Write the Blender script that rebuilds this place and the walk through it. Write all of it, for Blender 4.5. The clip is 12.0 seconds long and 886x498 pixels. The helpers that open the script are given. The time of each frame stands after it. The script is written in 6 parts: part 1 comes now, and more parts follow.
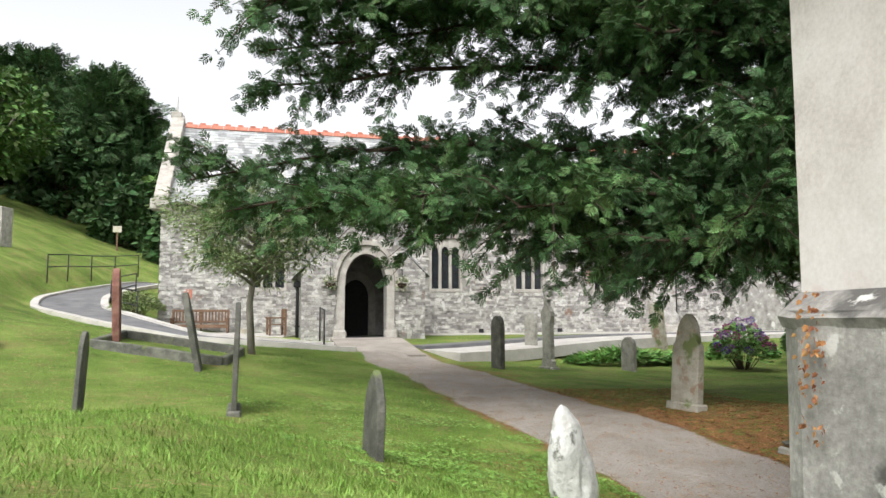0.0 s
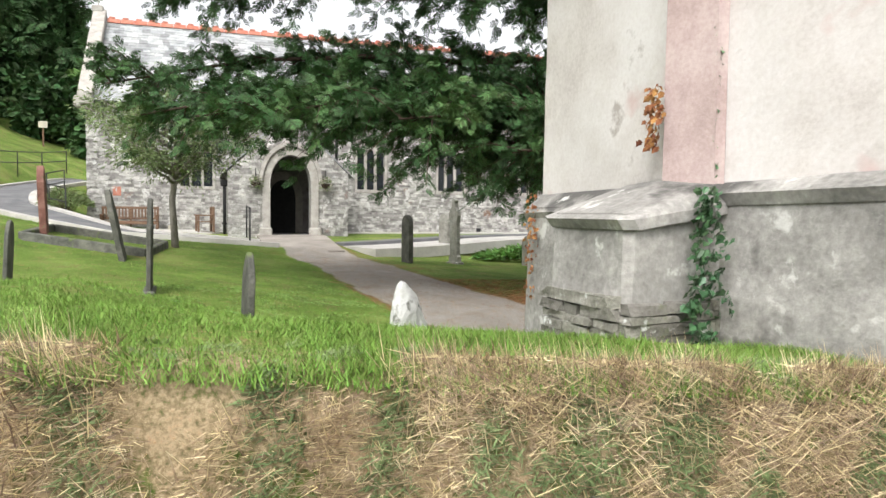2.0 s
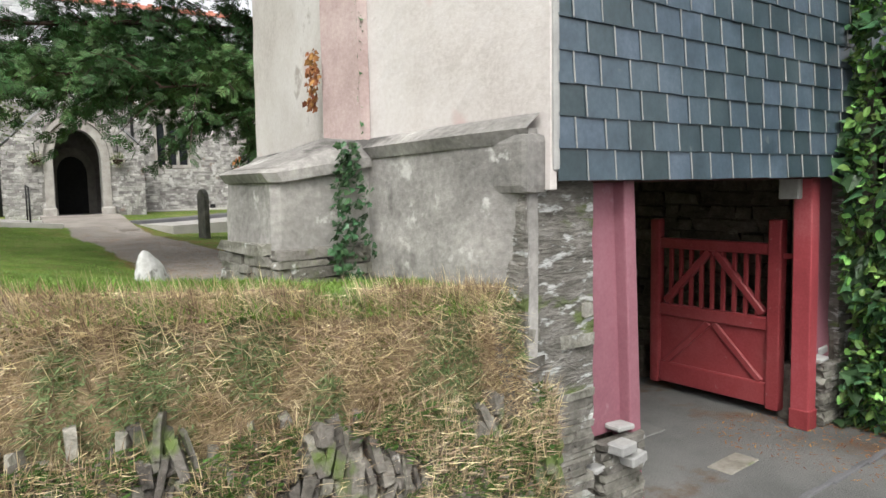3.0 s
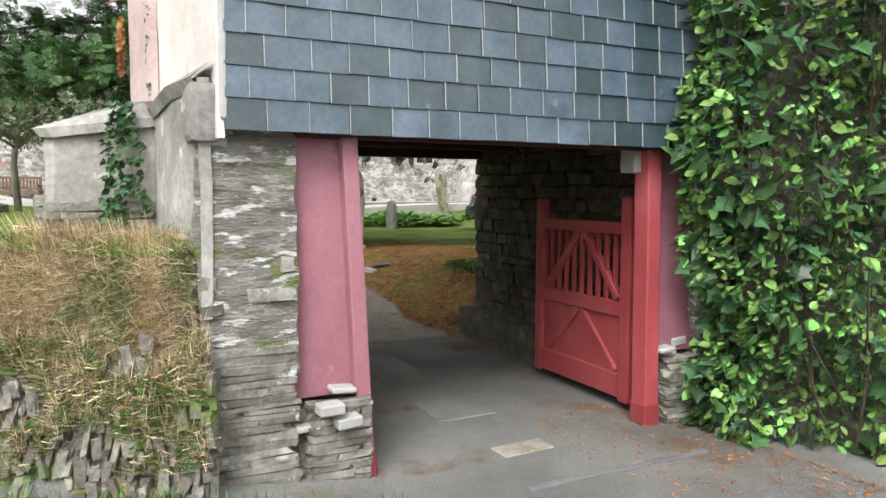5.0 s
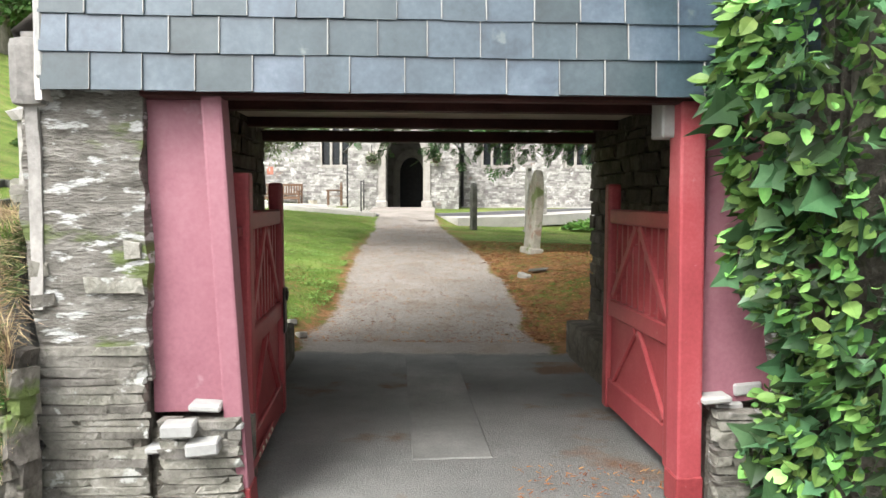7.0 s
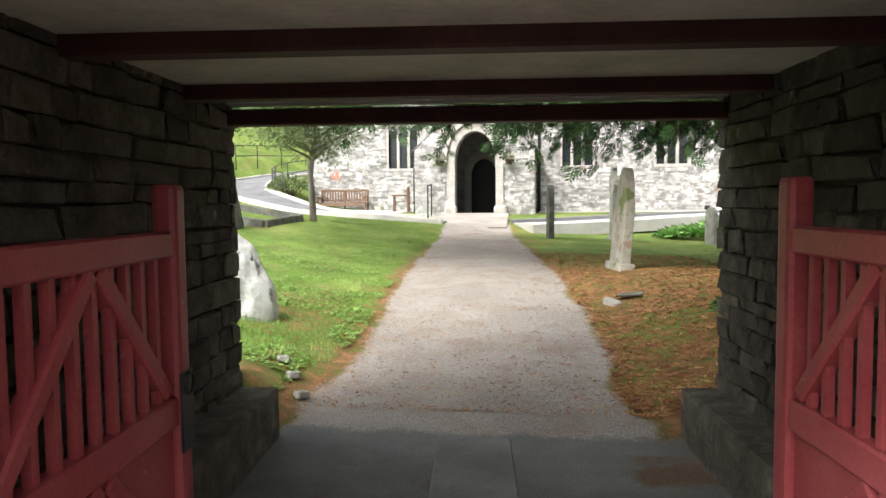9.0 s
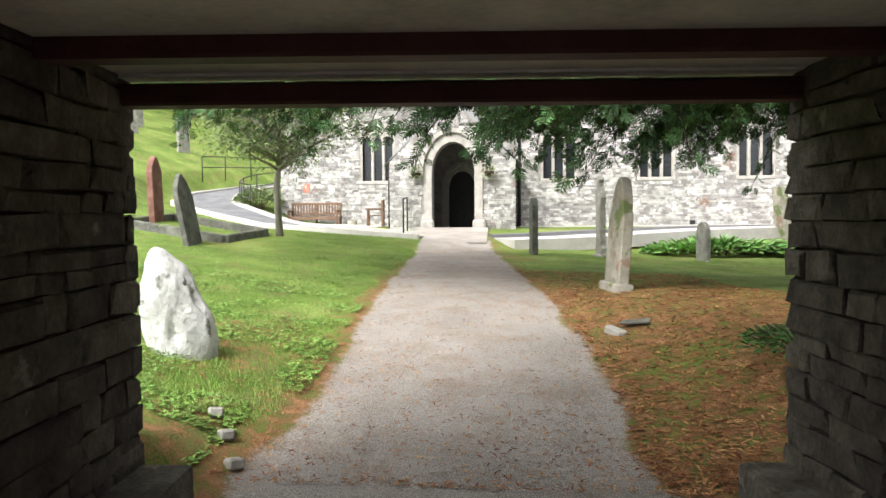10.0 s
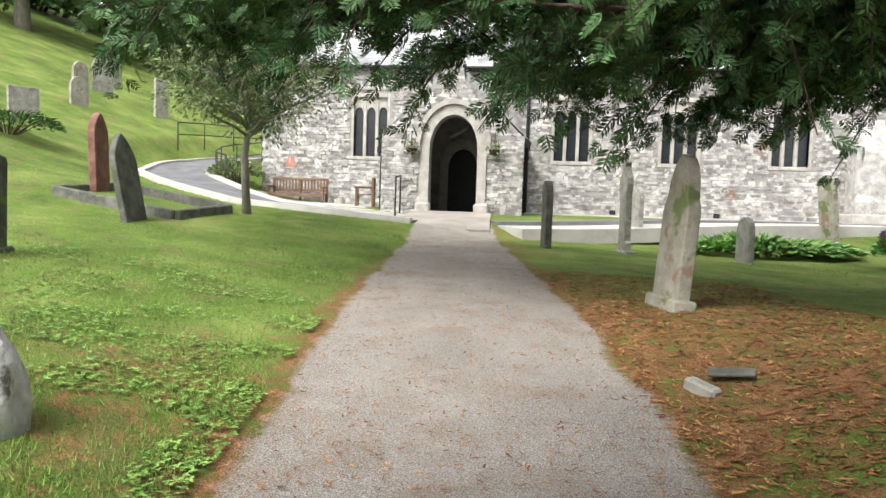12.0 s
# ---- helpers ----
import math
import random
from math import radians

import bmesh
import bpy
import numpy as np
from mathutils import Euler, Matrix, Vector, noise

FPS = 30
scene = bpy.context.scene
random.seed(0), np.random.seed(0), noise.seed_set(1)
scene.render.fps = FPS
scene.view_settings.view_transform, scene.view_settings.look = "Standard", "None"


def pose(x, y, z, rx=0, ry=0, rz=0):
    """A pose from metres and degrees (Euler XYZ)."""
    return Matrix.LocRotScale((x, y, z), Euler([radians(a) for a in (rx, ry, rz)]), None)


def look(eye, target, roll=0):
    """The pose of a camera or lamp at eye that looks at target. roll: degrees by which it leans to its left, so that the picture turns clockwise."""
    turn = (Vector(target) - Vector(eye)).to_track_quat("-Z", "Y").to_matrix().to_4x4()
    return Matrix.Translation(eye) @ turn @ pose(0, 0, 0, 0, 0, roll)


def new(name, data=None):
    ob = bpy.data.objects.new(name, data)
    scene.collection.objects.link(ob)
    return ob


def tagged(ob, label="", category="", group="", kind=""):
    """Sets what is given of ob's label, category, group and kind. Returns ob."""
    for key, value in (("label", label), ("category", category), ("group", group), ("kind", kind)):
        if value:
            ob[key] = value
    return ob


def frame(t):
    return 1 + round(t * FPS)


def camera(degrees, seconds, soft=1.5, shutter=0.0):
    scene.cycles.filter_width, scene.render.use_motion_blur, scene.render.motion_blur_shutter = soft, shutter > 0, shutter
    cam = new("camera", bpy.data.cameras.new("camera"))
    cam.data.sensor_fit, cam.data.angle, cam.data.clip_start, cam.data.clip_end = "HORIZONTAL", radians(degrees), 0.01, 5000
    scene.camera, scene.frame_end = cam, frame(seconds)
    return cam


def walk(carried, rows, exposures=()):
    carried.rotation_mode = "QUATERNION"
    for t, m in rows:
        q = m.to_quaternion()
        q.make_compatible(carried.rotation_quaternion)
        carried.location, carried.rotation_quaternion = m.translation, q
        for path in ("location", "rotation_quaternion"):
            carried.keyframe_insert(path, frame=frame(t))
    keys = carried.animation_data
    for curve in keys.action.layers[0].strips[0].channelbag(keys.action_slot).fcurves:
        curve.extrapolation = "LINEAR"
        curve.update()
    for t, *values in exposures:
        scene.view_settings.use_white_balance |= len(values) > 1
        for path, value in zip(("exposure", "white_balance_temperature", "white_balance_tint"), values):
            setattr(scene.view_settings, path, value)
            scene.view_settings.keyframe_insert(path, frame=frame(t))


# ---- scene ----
cam = camera(64.8, 12.0)
PATH = [
    (0, (0.002, -0.785, 1.903), (0.485, 1.147, 2.078), -0.1),
    (0.5, (0.08, -0.971, 1.881), (0.43, 0.987, 2.085), -2.0),
    (1, (0.183, -1.45, 1.859), (0.49, 0.521, 2.004), -0.3),
    (1.5, (0.258, -1.867, 1.872), (0.776, 0.064, 1.849), -1.6),
    (2, (0.431, -2.365, 1.856), (1.063, -0.47, 1.751), 0.6),
    (2.5, (0.711, -2.711, 1.799), (1.514, -0.886, 1.643), -1.0),
    (3, (1.168, -3.057, 1.745), (2.209, -1.359, 1.565), -1.1),
    (3.5, (1.53, -3.387, 1.686), (2.635, -1.728, 1.521), -0.9),
    (5.3, (3.357, -3.979, 1.436), (3.935, -2.07, 1.279), -0.8),
    (5.5, (3.586, -3.983, 1.402), (4.075, -2.049, 1.251), -1.7),
    (6, (4.078, -3.853, 1.36), (4.371, -1.881, 1.205), -0.5),
    (6.5, (4.491, -3.646, 1.359), (4.623, -1.657, 1.191), -0.2),
    (7, (4.825, -3.337, 1.34), (4.77, -1.343, 1.2), 0.1),
    (7.2, (4.888, -3.173, 1.339), (4.752, -1.184, 1.18), 0.2),
    (8.8, (4.999, -1.64, 1.378), (4.707, 0.334, 1.254), -0.7),
    (9, (4.951, -1.39, 1.363), (4.667, 0.586, 1.236), -0.6),
    (9.5, (4.882, -0.905, 1.378), (4.604, 1.072, 1.26), -0.3),
    (10, (4.806, -0.343, 1.348), (4.589, 1.643, 1.262), -0.5),
    (10.5, (4.777, 0.232, 1.315), (4.607, 2.224, 1.246), 0.2),
    (11, (4.68, 0.815, 1.33), (4.505, 2.806, 1.241), 0.3),
    (11.5, (4.614, 1.334, 1.339), (4.448, 3.324, 1.235), 0.2),
    (12, (4.562, 1.921, 1.35), (4.358, 3.906, 1.214), 1.8),
]
walk(cam, [(t, look(eye, target, roll)) for t, eye, target, roll in PATH], [(0, 0.62), (1.5, 0.75), (2.5, 0.45), (3.5, 0.3), (5.5, 1.0), (6.5, 1.14), (9.0, 1.42), (10.5, 1.25), (12.0, 1.02)])

# ---- world and light: bright overcast ----
world = bpy.data.worlds.new("overcast")
scene.world = world
world.use_nodes = True
wn, wl = world.node_tree.nodes, world.node_tree.links
sky = wn.new("ShaderNodeTexSky")
sky.sky_type, sky.sun_disc = "NISHITA", False
sky.sun_elevation, sky.sun_rotation = radians(50), radians(212)
sky.air_density, sky.dust_density, sky.ozone_density = 1.0, 4.0, 1.0
hsv = wn.new("ShaderNodeHueSaturation")
hsv.inputs["Saturation"].default_value = 0.12
hsv.inputs["Value"].default_value = 1.4
wl.new(sky.outputs[0], hsv.inputs["Color"])
wl.new(hsv.outputs[0], wn["Background"].inputs["Color"])
wn["Background"].inputs["Strength"].default_value = 0.15
sun = new("sun", bpy.data.lights.new("sun", "SUN"))
sun.data.energy, sun.data.angle, sun.data.color = 1.05, radians(25), (1.0, 0.98, 0.94)
sun.matrix_world = look((-14, -18, 30), (0, 4, 0))
scene.view_settings.exposure = 1.0

# ---- materials ----
def material(name, colours, scale=8.0, fine=60.0, rough=0.85, bump=0.4, bump_dist=0.01, vary=0.0, spots=None, metal=0.0, stretch=(1, 1, 1), coord="Object", island=False):
    """Noise-mixed colours at two scales, bump at both, optional random tint per object or island, optional spots (colour, scale, amount)."""
    m = bpy.data.materials.new(name)
    m.use_nodes = True
    n, l = m.node_tree.nodes, m.node_tree.links
    bsdf = n["Principled BSDF"]
    tc = n.new("ShaderNodeTexCoord")
    mp = n.new("ShaderNodeMapping")
    mp.inputs["Scale"].default_value = stretch
    if coord == "World":
        geo = n.new("ShaderNodeNewGeometry")
        l.new(geo.outputs["Position"], mp.inputs[0])
    else:
        l.new(tc.outputs[coord], mp.inputs[0])
    big, small = n.new("ShaderNodeTexNoise"), n.new("ShaderNodeTexNoise")
    for tex, s in ((big, scale), (small, fine)):
        tex.inputs["Scale"].default_value, tex.inputs["Detail"].default_value, tex.inputs["Roughness"].default_value = s, 6, 0.62
        l.new(mp.outputs[0], tex.inputs["Vector"])
    add = n.new("ShaderNodeMath")
    add.operation = "MULTIPLY_ADD"
    add.inputs[1].default_value = 0.45
    l.new(small.outputs[0], add.inputs[0])
    l.new(big.outputs[0], add.inputs[2])
    ramp = n.new("ShaderNodeValToRGB")
    el = ramp.color_ramp.elements
    k = len(colours)
    while len(el) < k:
        el.new(0.5)
    for i, c in enumerate(colours):
        el[i].position = 0.5 + 0.45 * (i / max(1, k - 1))
        el[i].color = (*c, 1)
    l.new(add.outputs[0], ramp.inputs[0])
    col = ramp.outputs[0]
    if vary:
        src = n.new("ShaderNodeNewGeometry").outputs["Random Per Island"] if island else n.new("ShaderNodeObjectInfo").outputs["Random"]
        h = n.new("ShaderNodeHueSaturation")
        mr = n.new("ShaderNodeMapRange")
        mr.inputs["To Min"].default_value, mr.inputs["To Max"].default_value = 1 - vary, 1 + vary
        l.new(src, mr.inputs[0])
        l.new(mr.outputs[0], h.inputs["Value"])
        mr2 = n.new("ShaderNodeMapRange")
        mr2.inputs["To Min"].default_value, mr2.inputs["To Max"].default_value = 0.5 - vary * 0.05, 0.5 + vary * 0.05
        l.new(src, mr2.inputs[0])
        l.new(mr2.outputs[0], h.inputs["Hue"])
        l.new(col, h.inputs["Color"])
        col = h.outputs[0]
    for colour, sc, amount in spots or ():
        t = n.new("ShaderNodeTexNoise")
        t.inputs["Scale"].default_value, t.inputs["Detail"].default_value, t.inputs["Roughness"].default_value = sc, 5, 0.6
        l.new(mp.outputs[0], t.inputs["Vector"])
        r = n.new("ShaderNodeMapRange")
        r.inputs["From Min"].default_value, r.inputs["From Max"].default_value = 1 - amount, 1 - amount + 0.06
        l.new(t.outputs[0], r.inputs[0])
        mx = n.new("ShaderNodeMix")
        mx.data_type = "RGBA"
        l.new(r.outputs[0], mx.inputs["Factor"])
        l.new(col, mx.inputs[6])
        mx.inputs[7].default_value = (*colour, 1)
        col = mx.outputs[2]
    l.new(col, bsdf.inputs["Base Color"])
    bsdf.inputs["Roughness"].default_value, bsdf.inputs["Metallic"].default_value = rough, metal
    bsdf.inputs["Specular IOR Level"].default_value = 0.3
    if bump:
        b = n.new("ShaderNodeBump")
        b.inputs["Strength"].default_value, b.inputs["Distance"].default_value = bump, bump_dist
        l.new(add.outputs[0], b.inputs["Height"])
        l.new(b.outputs[0], bsdf.inputs["Normal"])
    return m


M = dict(
    render=material("limewashed_render", [(0.42, 0.38, 0.35), (0.57, 0.53, 0.5), (0.66, 0.63, 0.61)], 1.3, 40, 0.9, 0.35, 0.012, coord="World", spots=[((0.53, 0.4, 0.375), 0.9, 0.44), ((0.38, 0.34, 0.31), 2.6, 0.34)]),
    render_pink=material("pinkish_render", [(0.32, 0.24, 0.22), (0.44, 0.34, 0.32), (0.54, 0.45, 0.42)], 2.5, 50, 0.92, 0.4, 0.012, coord="World"),
    cement=material("weathered_cement_render", [(0.14, 0.136, 0.126), (0.28, 0.268, 0.25), (0.47, 0.45, 0.42)], 1.5, 26, 0.92, 0.7, 0.025, coord="World", spots=[((0.1, 0.096, 0.09), 1.2, 0.43), ((0.55, 0.54, 0.51), 6, 0.39), ((0.5, 0.26, 0.06), 3.1, 0.28)]),
    church=material("church_rubble", [(0.19, 0.18, 0.167), (0.34, 0.328, 0.308), (0.5, 0.485, 0.46)], 4, 30, 0.9, 0.6, 0.03, vary=0.4, coord="World", spots=[((0.23, 0.15, 0.115), 1.4, 0.36), ((0.56, 0.55, 0.53), 3.4, 0.42)]),
    church_far=material("church_rubble_far", [(0.19, 0.18, 0.167), (0.34, 0.328, 0.308), (0.5, 0.485, 0.46)], 4, 30, 0.9, 0.6, 0.03, vary=0.4, coord="World", spots=[((0.23, 0.15, 0.115), 1.4, 0.36), ((0.56, 0.55, 0.53), 3.4, 0.42)], island=True),
    mortar=material("lime_mortar", [(0.16, 0.152, 0.138), (0.27, 0.26, 0.24), (0.36, 0.345, 0.32)], 5, 60, 0.95, 0.5, 0.01, coord="World"),
    dressed=material("dressed_granite", [(0.27, 0.25, 0.225), (0.38, 0.36, 0.325), (0.47, 0.45, 0.41)], 4, 60, 0.9, 0.4, 0.01, coord="World"),
    roof=material("roof_slate", [(0.2, 0.21, 0.215), (0.31, 0.32, 0.32), (0.43, 0.43, 0.42)], 2, 20, 0.75, 0.4, 0.01, coord="World", vary=0.35, island=True),
    ridge=material("terracotta_ridge", [(0.3, 0.1, 0.07), (0.42, 0.16, 0.11), (0.5, 0.24, 0.18)], 5, 40, 0.85, 0.3, 0.01, coord="World"),
    slate=material("hung_slate", [(0.028, 0.047, 0.06), (0.052, 0.082, 0.103), (0.09, 0.125, 0.15)], 3, 40, 0.34, 0.3, 0.004, vary=0.42, coord="World", spots=[((0.12, 0.15, 0.155), 7, 0.35)]),
    lead=material("slate_edge_mortar", [(0.3, 0.3, 0.29), (0.42, 0.42, 0.4)], 8, 40, 0.9, 0.3, 0.01),
    pier=material("pier_rubble", [(0.11, 0.105, 0.088), (0.21, 0.2, 0.172), (0.34, 0.325, 0.29)], 7, 40, 0.9, 1.0, 0.03, vary=0.3, coord="World", spots=[((0.14, 0.165, 0.075), 1.7, 0.38), ((0.52, 0.53, 0.5), 9, 0.4), ((0.62, 0.62, 0.6), 2.9, 0.29)]),
    # darker copy of the rubble: the passage's shade is put into the colour
    passage_shaded=material("shaded_passage_rubble", [(0.035, 0.03, 0.024), (0.075, 0.065, 0.052), (0.13, 0.115, 0.095)], 7, 40, 0.95, 0.9, 0.03, vary=0.35, coord="World", spots=[((0.2, 0.18, 0.15), 5, 0.35)]),
    bank_stone=material("bank_slate", [(0.09, 0.085, 0.07), (0.19, 0.176, 0.15), (0.34, 0.315, 0.275)], 9, 40, 0.92, 0.9, 0.03, vary=0.45, coord="World", spots=[((0.14, 0.19, 0.06), 2.2, 0.42), ((0.55, 0.53, 0.49), 7, 0.35)]),
    pier_rough=material("pier_rough_stone", [(0.1, 0.094, 0.08), (0.21, 0.198, 0.174), (0.36, 0.345, 0.312)], 5, 30, 0.92, 1.0, 0.05, coord="World", stretch=(1, 1, 3.2), spots=[((0.15, 0.19, 0.07), 1.5, 0.43), ((0.6, 0.61, 0.59), 7, 0.44), ((0.75, 0.75, 0.74), 1.9, 0.36)]),
    pier_core=material("pier_core", [(0.09, 0.08, 0.066), (0.17, 0.155, 0.13), (0.27, 0.245, 0.21)], 9, 50, 0.95, 0.9, 0.04, coord="World"),
    red=material("red_gate_paint", [(0.19, 0.028, 0.032), (0.27, 0.045, 0.05), (0.33, 0.075, 0.078)], 2, 60, 0.45, 0.15, 0.004, coord="World", spots=[((0.33, 0.16, 0.15), 14, 0.33)]),
    post_red=material("red_post_paint", [(0.26, 0.045, 0.052), (0.36, 0.065, 0.075), (0.42, 0.11, 0.12)], 2, 60, 0.45, 0.15, 0.004, coord="World", spots=[((0.46, 0.2, 0.22), 11, 0.34)]),
    pink=material("faded_red_paint", [(0.25, 0.102, 0.128), (0.315, 0.138, 0.168), (0.37, 0.18, 0.212)], 1.6, 50, 0.5, 0.2, 0.004, coord="World", spots=[((0.4, 0.24, 0.27), 3, 0.36), ((0.2, 0.07, 0.08), 9, 0.3)]),
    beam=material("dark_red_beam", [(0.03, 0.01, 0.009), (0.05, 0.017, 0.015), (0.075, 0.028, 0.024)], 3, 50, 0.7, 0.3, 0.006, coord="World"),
    plaster=material("ceiling_plaster", [(0.33, 0.305, 0.24), (0.45, 0.42, 0.34), (0.55, 0.52, 0.43)], 2, 30, 0.9, 0.2, 0.006, coord="World"),
    white=material("limewash", [(0.36, 0.36, 0.33), (0.57, 0.57, 0.545), (0.69, 0.69, 0.67)], 4, 28, 0.9, 1.0, 0.03, coord="World", spots=[((0.15, 0.15, 0.125), 4.0, 0.42), ((0.05, 0.05, 0.045), 6.5, 0.33)]),
    stone_a=material("headstone_grey", [(0.15, 0.145, 0.125), (0.27, 0.26, 0.23), (0.38, 0.365, 0.33)], 5, 50, 0.92, 0.5, 0.01, coord="World", vary=0.2, spots=[((0.13, 0.17, 0.07), 2.5, 0.36), ((0.47, 0.47, 0.43), 8, 0.35)]),
    stone_dark=material("headstone_dark", [(0.05, 0.052, 0.045), (0.1, 0.1, 0.085), (0.17, 0.165, 0.14)], 5, 50, 0.9, 0.5, 0.01, coord="World", vary=0.2, spots=[((0.12, 0.15, 0.06), 3, 0.38)]),
    stone_red=material("headstone_red", [(0.1, 0.045, 0.035), (0.19, 0.09, 0.07), (0.27, 0.15, 0.12)], 5, 50, 0.9, 0.5, 0.01, coord="World", spots=[((0.14, 0.13, 0.07), 4, 0.36)]),
    stone_pale=material("headstone_pale", [(0.19, 0.175, 0.14), (0.29, 0.27, 0.225), (0.38, 0.355, 0.305)], 5, 50, 0.9, 0.5, 0.01, coord="World", vary=0.15, spots=[((0.14, 0.17, 0.07), 2.4, 0.44), ((0.25, 0.175, 0.13), 3, 0.42)]),
    bark=material("yew_bark", [(0.025, 0.017, 0.012), (0.055, 0.036, 0.026), (0.09, 0.062, 0.045)], 6, 40, 0.95, 0.9, 0.03, stretch=(1, 1, 0.25)),
    bark_grey=material("grey_bark", [(0.13, 0.12, 0.1), (0.22, 0.2, 0.17), (0.3, 0.28, 0.25)], 8, 60, 0.95, 0.8, 0.02, stretch=(1, 1, 0.3)),
    yew=material("yew_needles", [(0.018, 0.045, 0.014), (0.042, 0.092, 0.028), (0.1, 0.175, 0.055)], 0.9, 6, 0.6, 0, coord="World", vary=0.5, island=True),
    leaf_small=material("shrub_leaf", [(0.1, 0.14, 0.055), (0.16, 0.21, 0.085), (0.23, 0.28, 0.13)], 1.5, 8, 0.6, 0, coord="World", vary=0.45, island=True),
    leaf_ivy=material("climber_leaf", [(0.085, 0.19, 0.045), (0.18, 0.34, 0.085), (0.33, 0.52, 0.15)], 3.5, 12, 0.5, 0.15, 0.004, coord="World", vary=0.55, island=True),
    leaf_dark=material("conifer_foliage", [(0.02, 0.05, 0.016), (0.04, 0.085, 0.026), (0.065, 0.12, 0.035)], 0.6, 4, 0.7, 0, coord="World", vary=0.45, island=True),
    leaf_mid=material("broadleaf_foliage", [(0.04, 0.09, 0.02), (0.07, 0.14, 0.03), (0.11, 0.2, 0.045)], 0.6, 4, 0.6, 0, coord="World", vary=0.45, island=True),
    grass=material("grass_blade", [(0.09, 0.155, 0.022), (0.15, 0.25, 0.04), (0.26, 0.37, 0.095)], 1.4, 5, 0.6, 0, coord="World", vary=0.45, island=True),
    straw=material("dry_grass", [(0.3, 0.21, 0.125), (0.55, 0.425, 0.275), (0.78, 0.66, 0.47)], 3, 9, 0.8, 0, coord="World", vary=0.65, island=True),
    dark_glass=material("leaded_glass", [(0.02, 0.022, 0.025), (0.035, 0.04, 0.045)], 6, 30, 0.15, 0.1, 0.003, coord="World"),
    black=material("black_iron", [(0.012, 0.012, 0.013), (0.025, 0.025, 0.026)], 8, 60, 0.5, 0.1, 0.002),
    wood=material("weathered_bench_wood", [(0.09, 0.05, 0.03), (0.16, 0.095, 0.06), (0.22, 0.15, 0.1)], 3, 40, 0.75, 0.3, 0.005, stretch=(1, 8, 8)),
    pale_kerb=material("pale_concrete_kerb", [(0.36, 0.345, 0.32), (0.46, 0.44, 0.41), (0.53, 0.51, 0.48)], 2, 50, 0.9, 0.3, 0.008, coord="World"),
    tarmac=material("new_tarmac", [(0.1, 0.1, 0.105), (0.15, 0.15, 0.155), (0.2, 0.2, 0.2)], 2, 90, 0.9, 0.3, 0.006, coord="World"),
    box=material("grey_box_paint", [(0.3, 0.3, 0.28), (0.42, 0.42, 0.4)], 6, 40, 0.6, 0.2, 0.004),
)


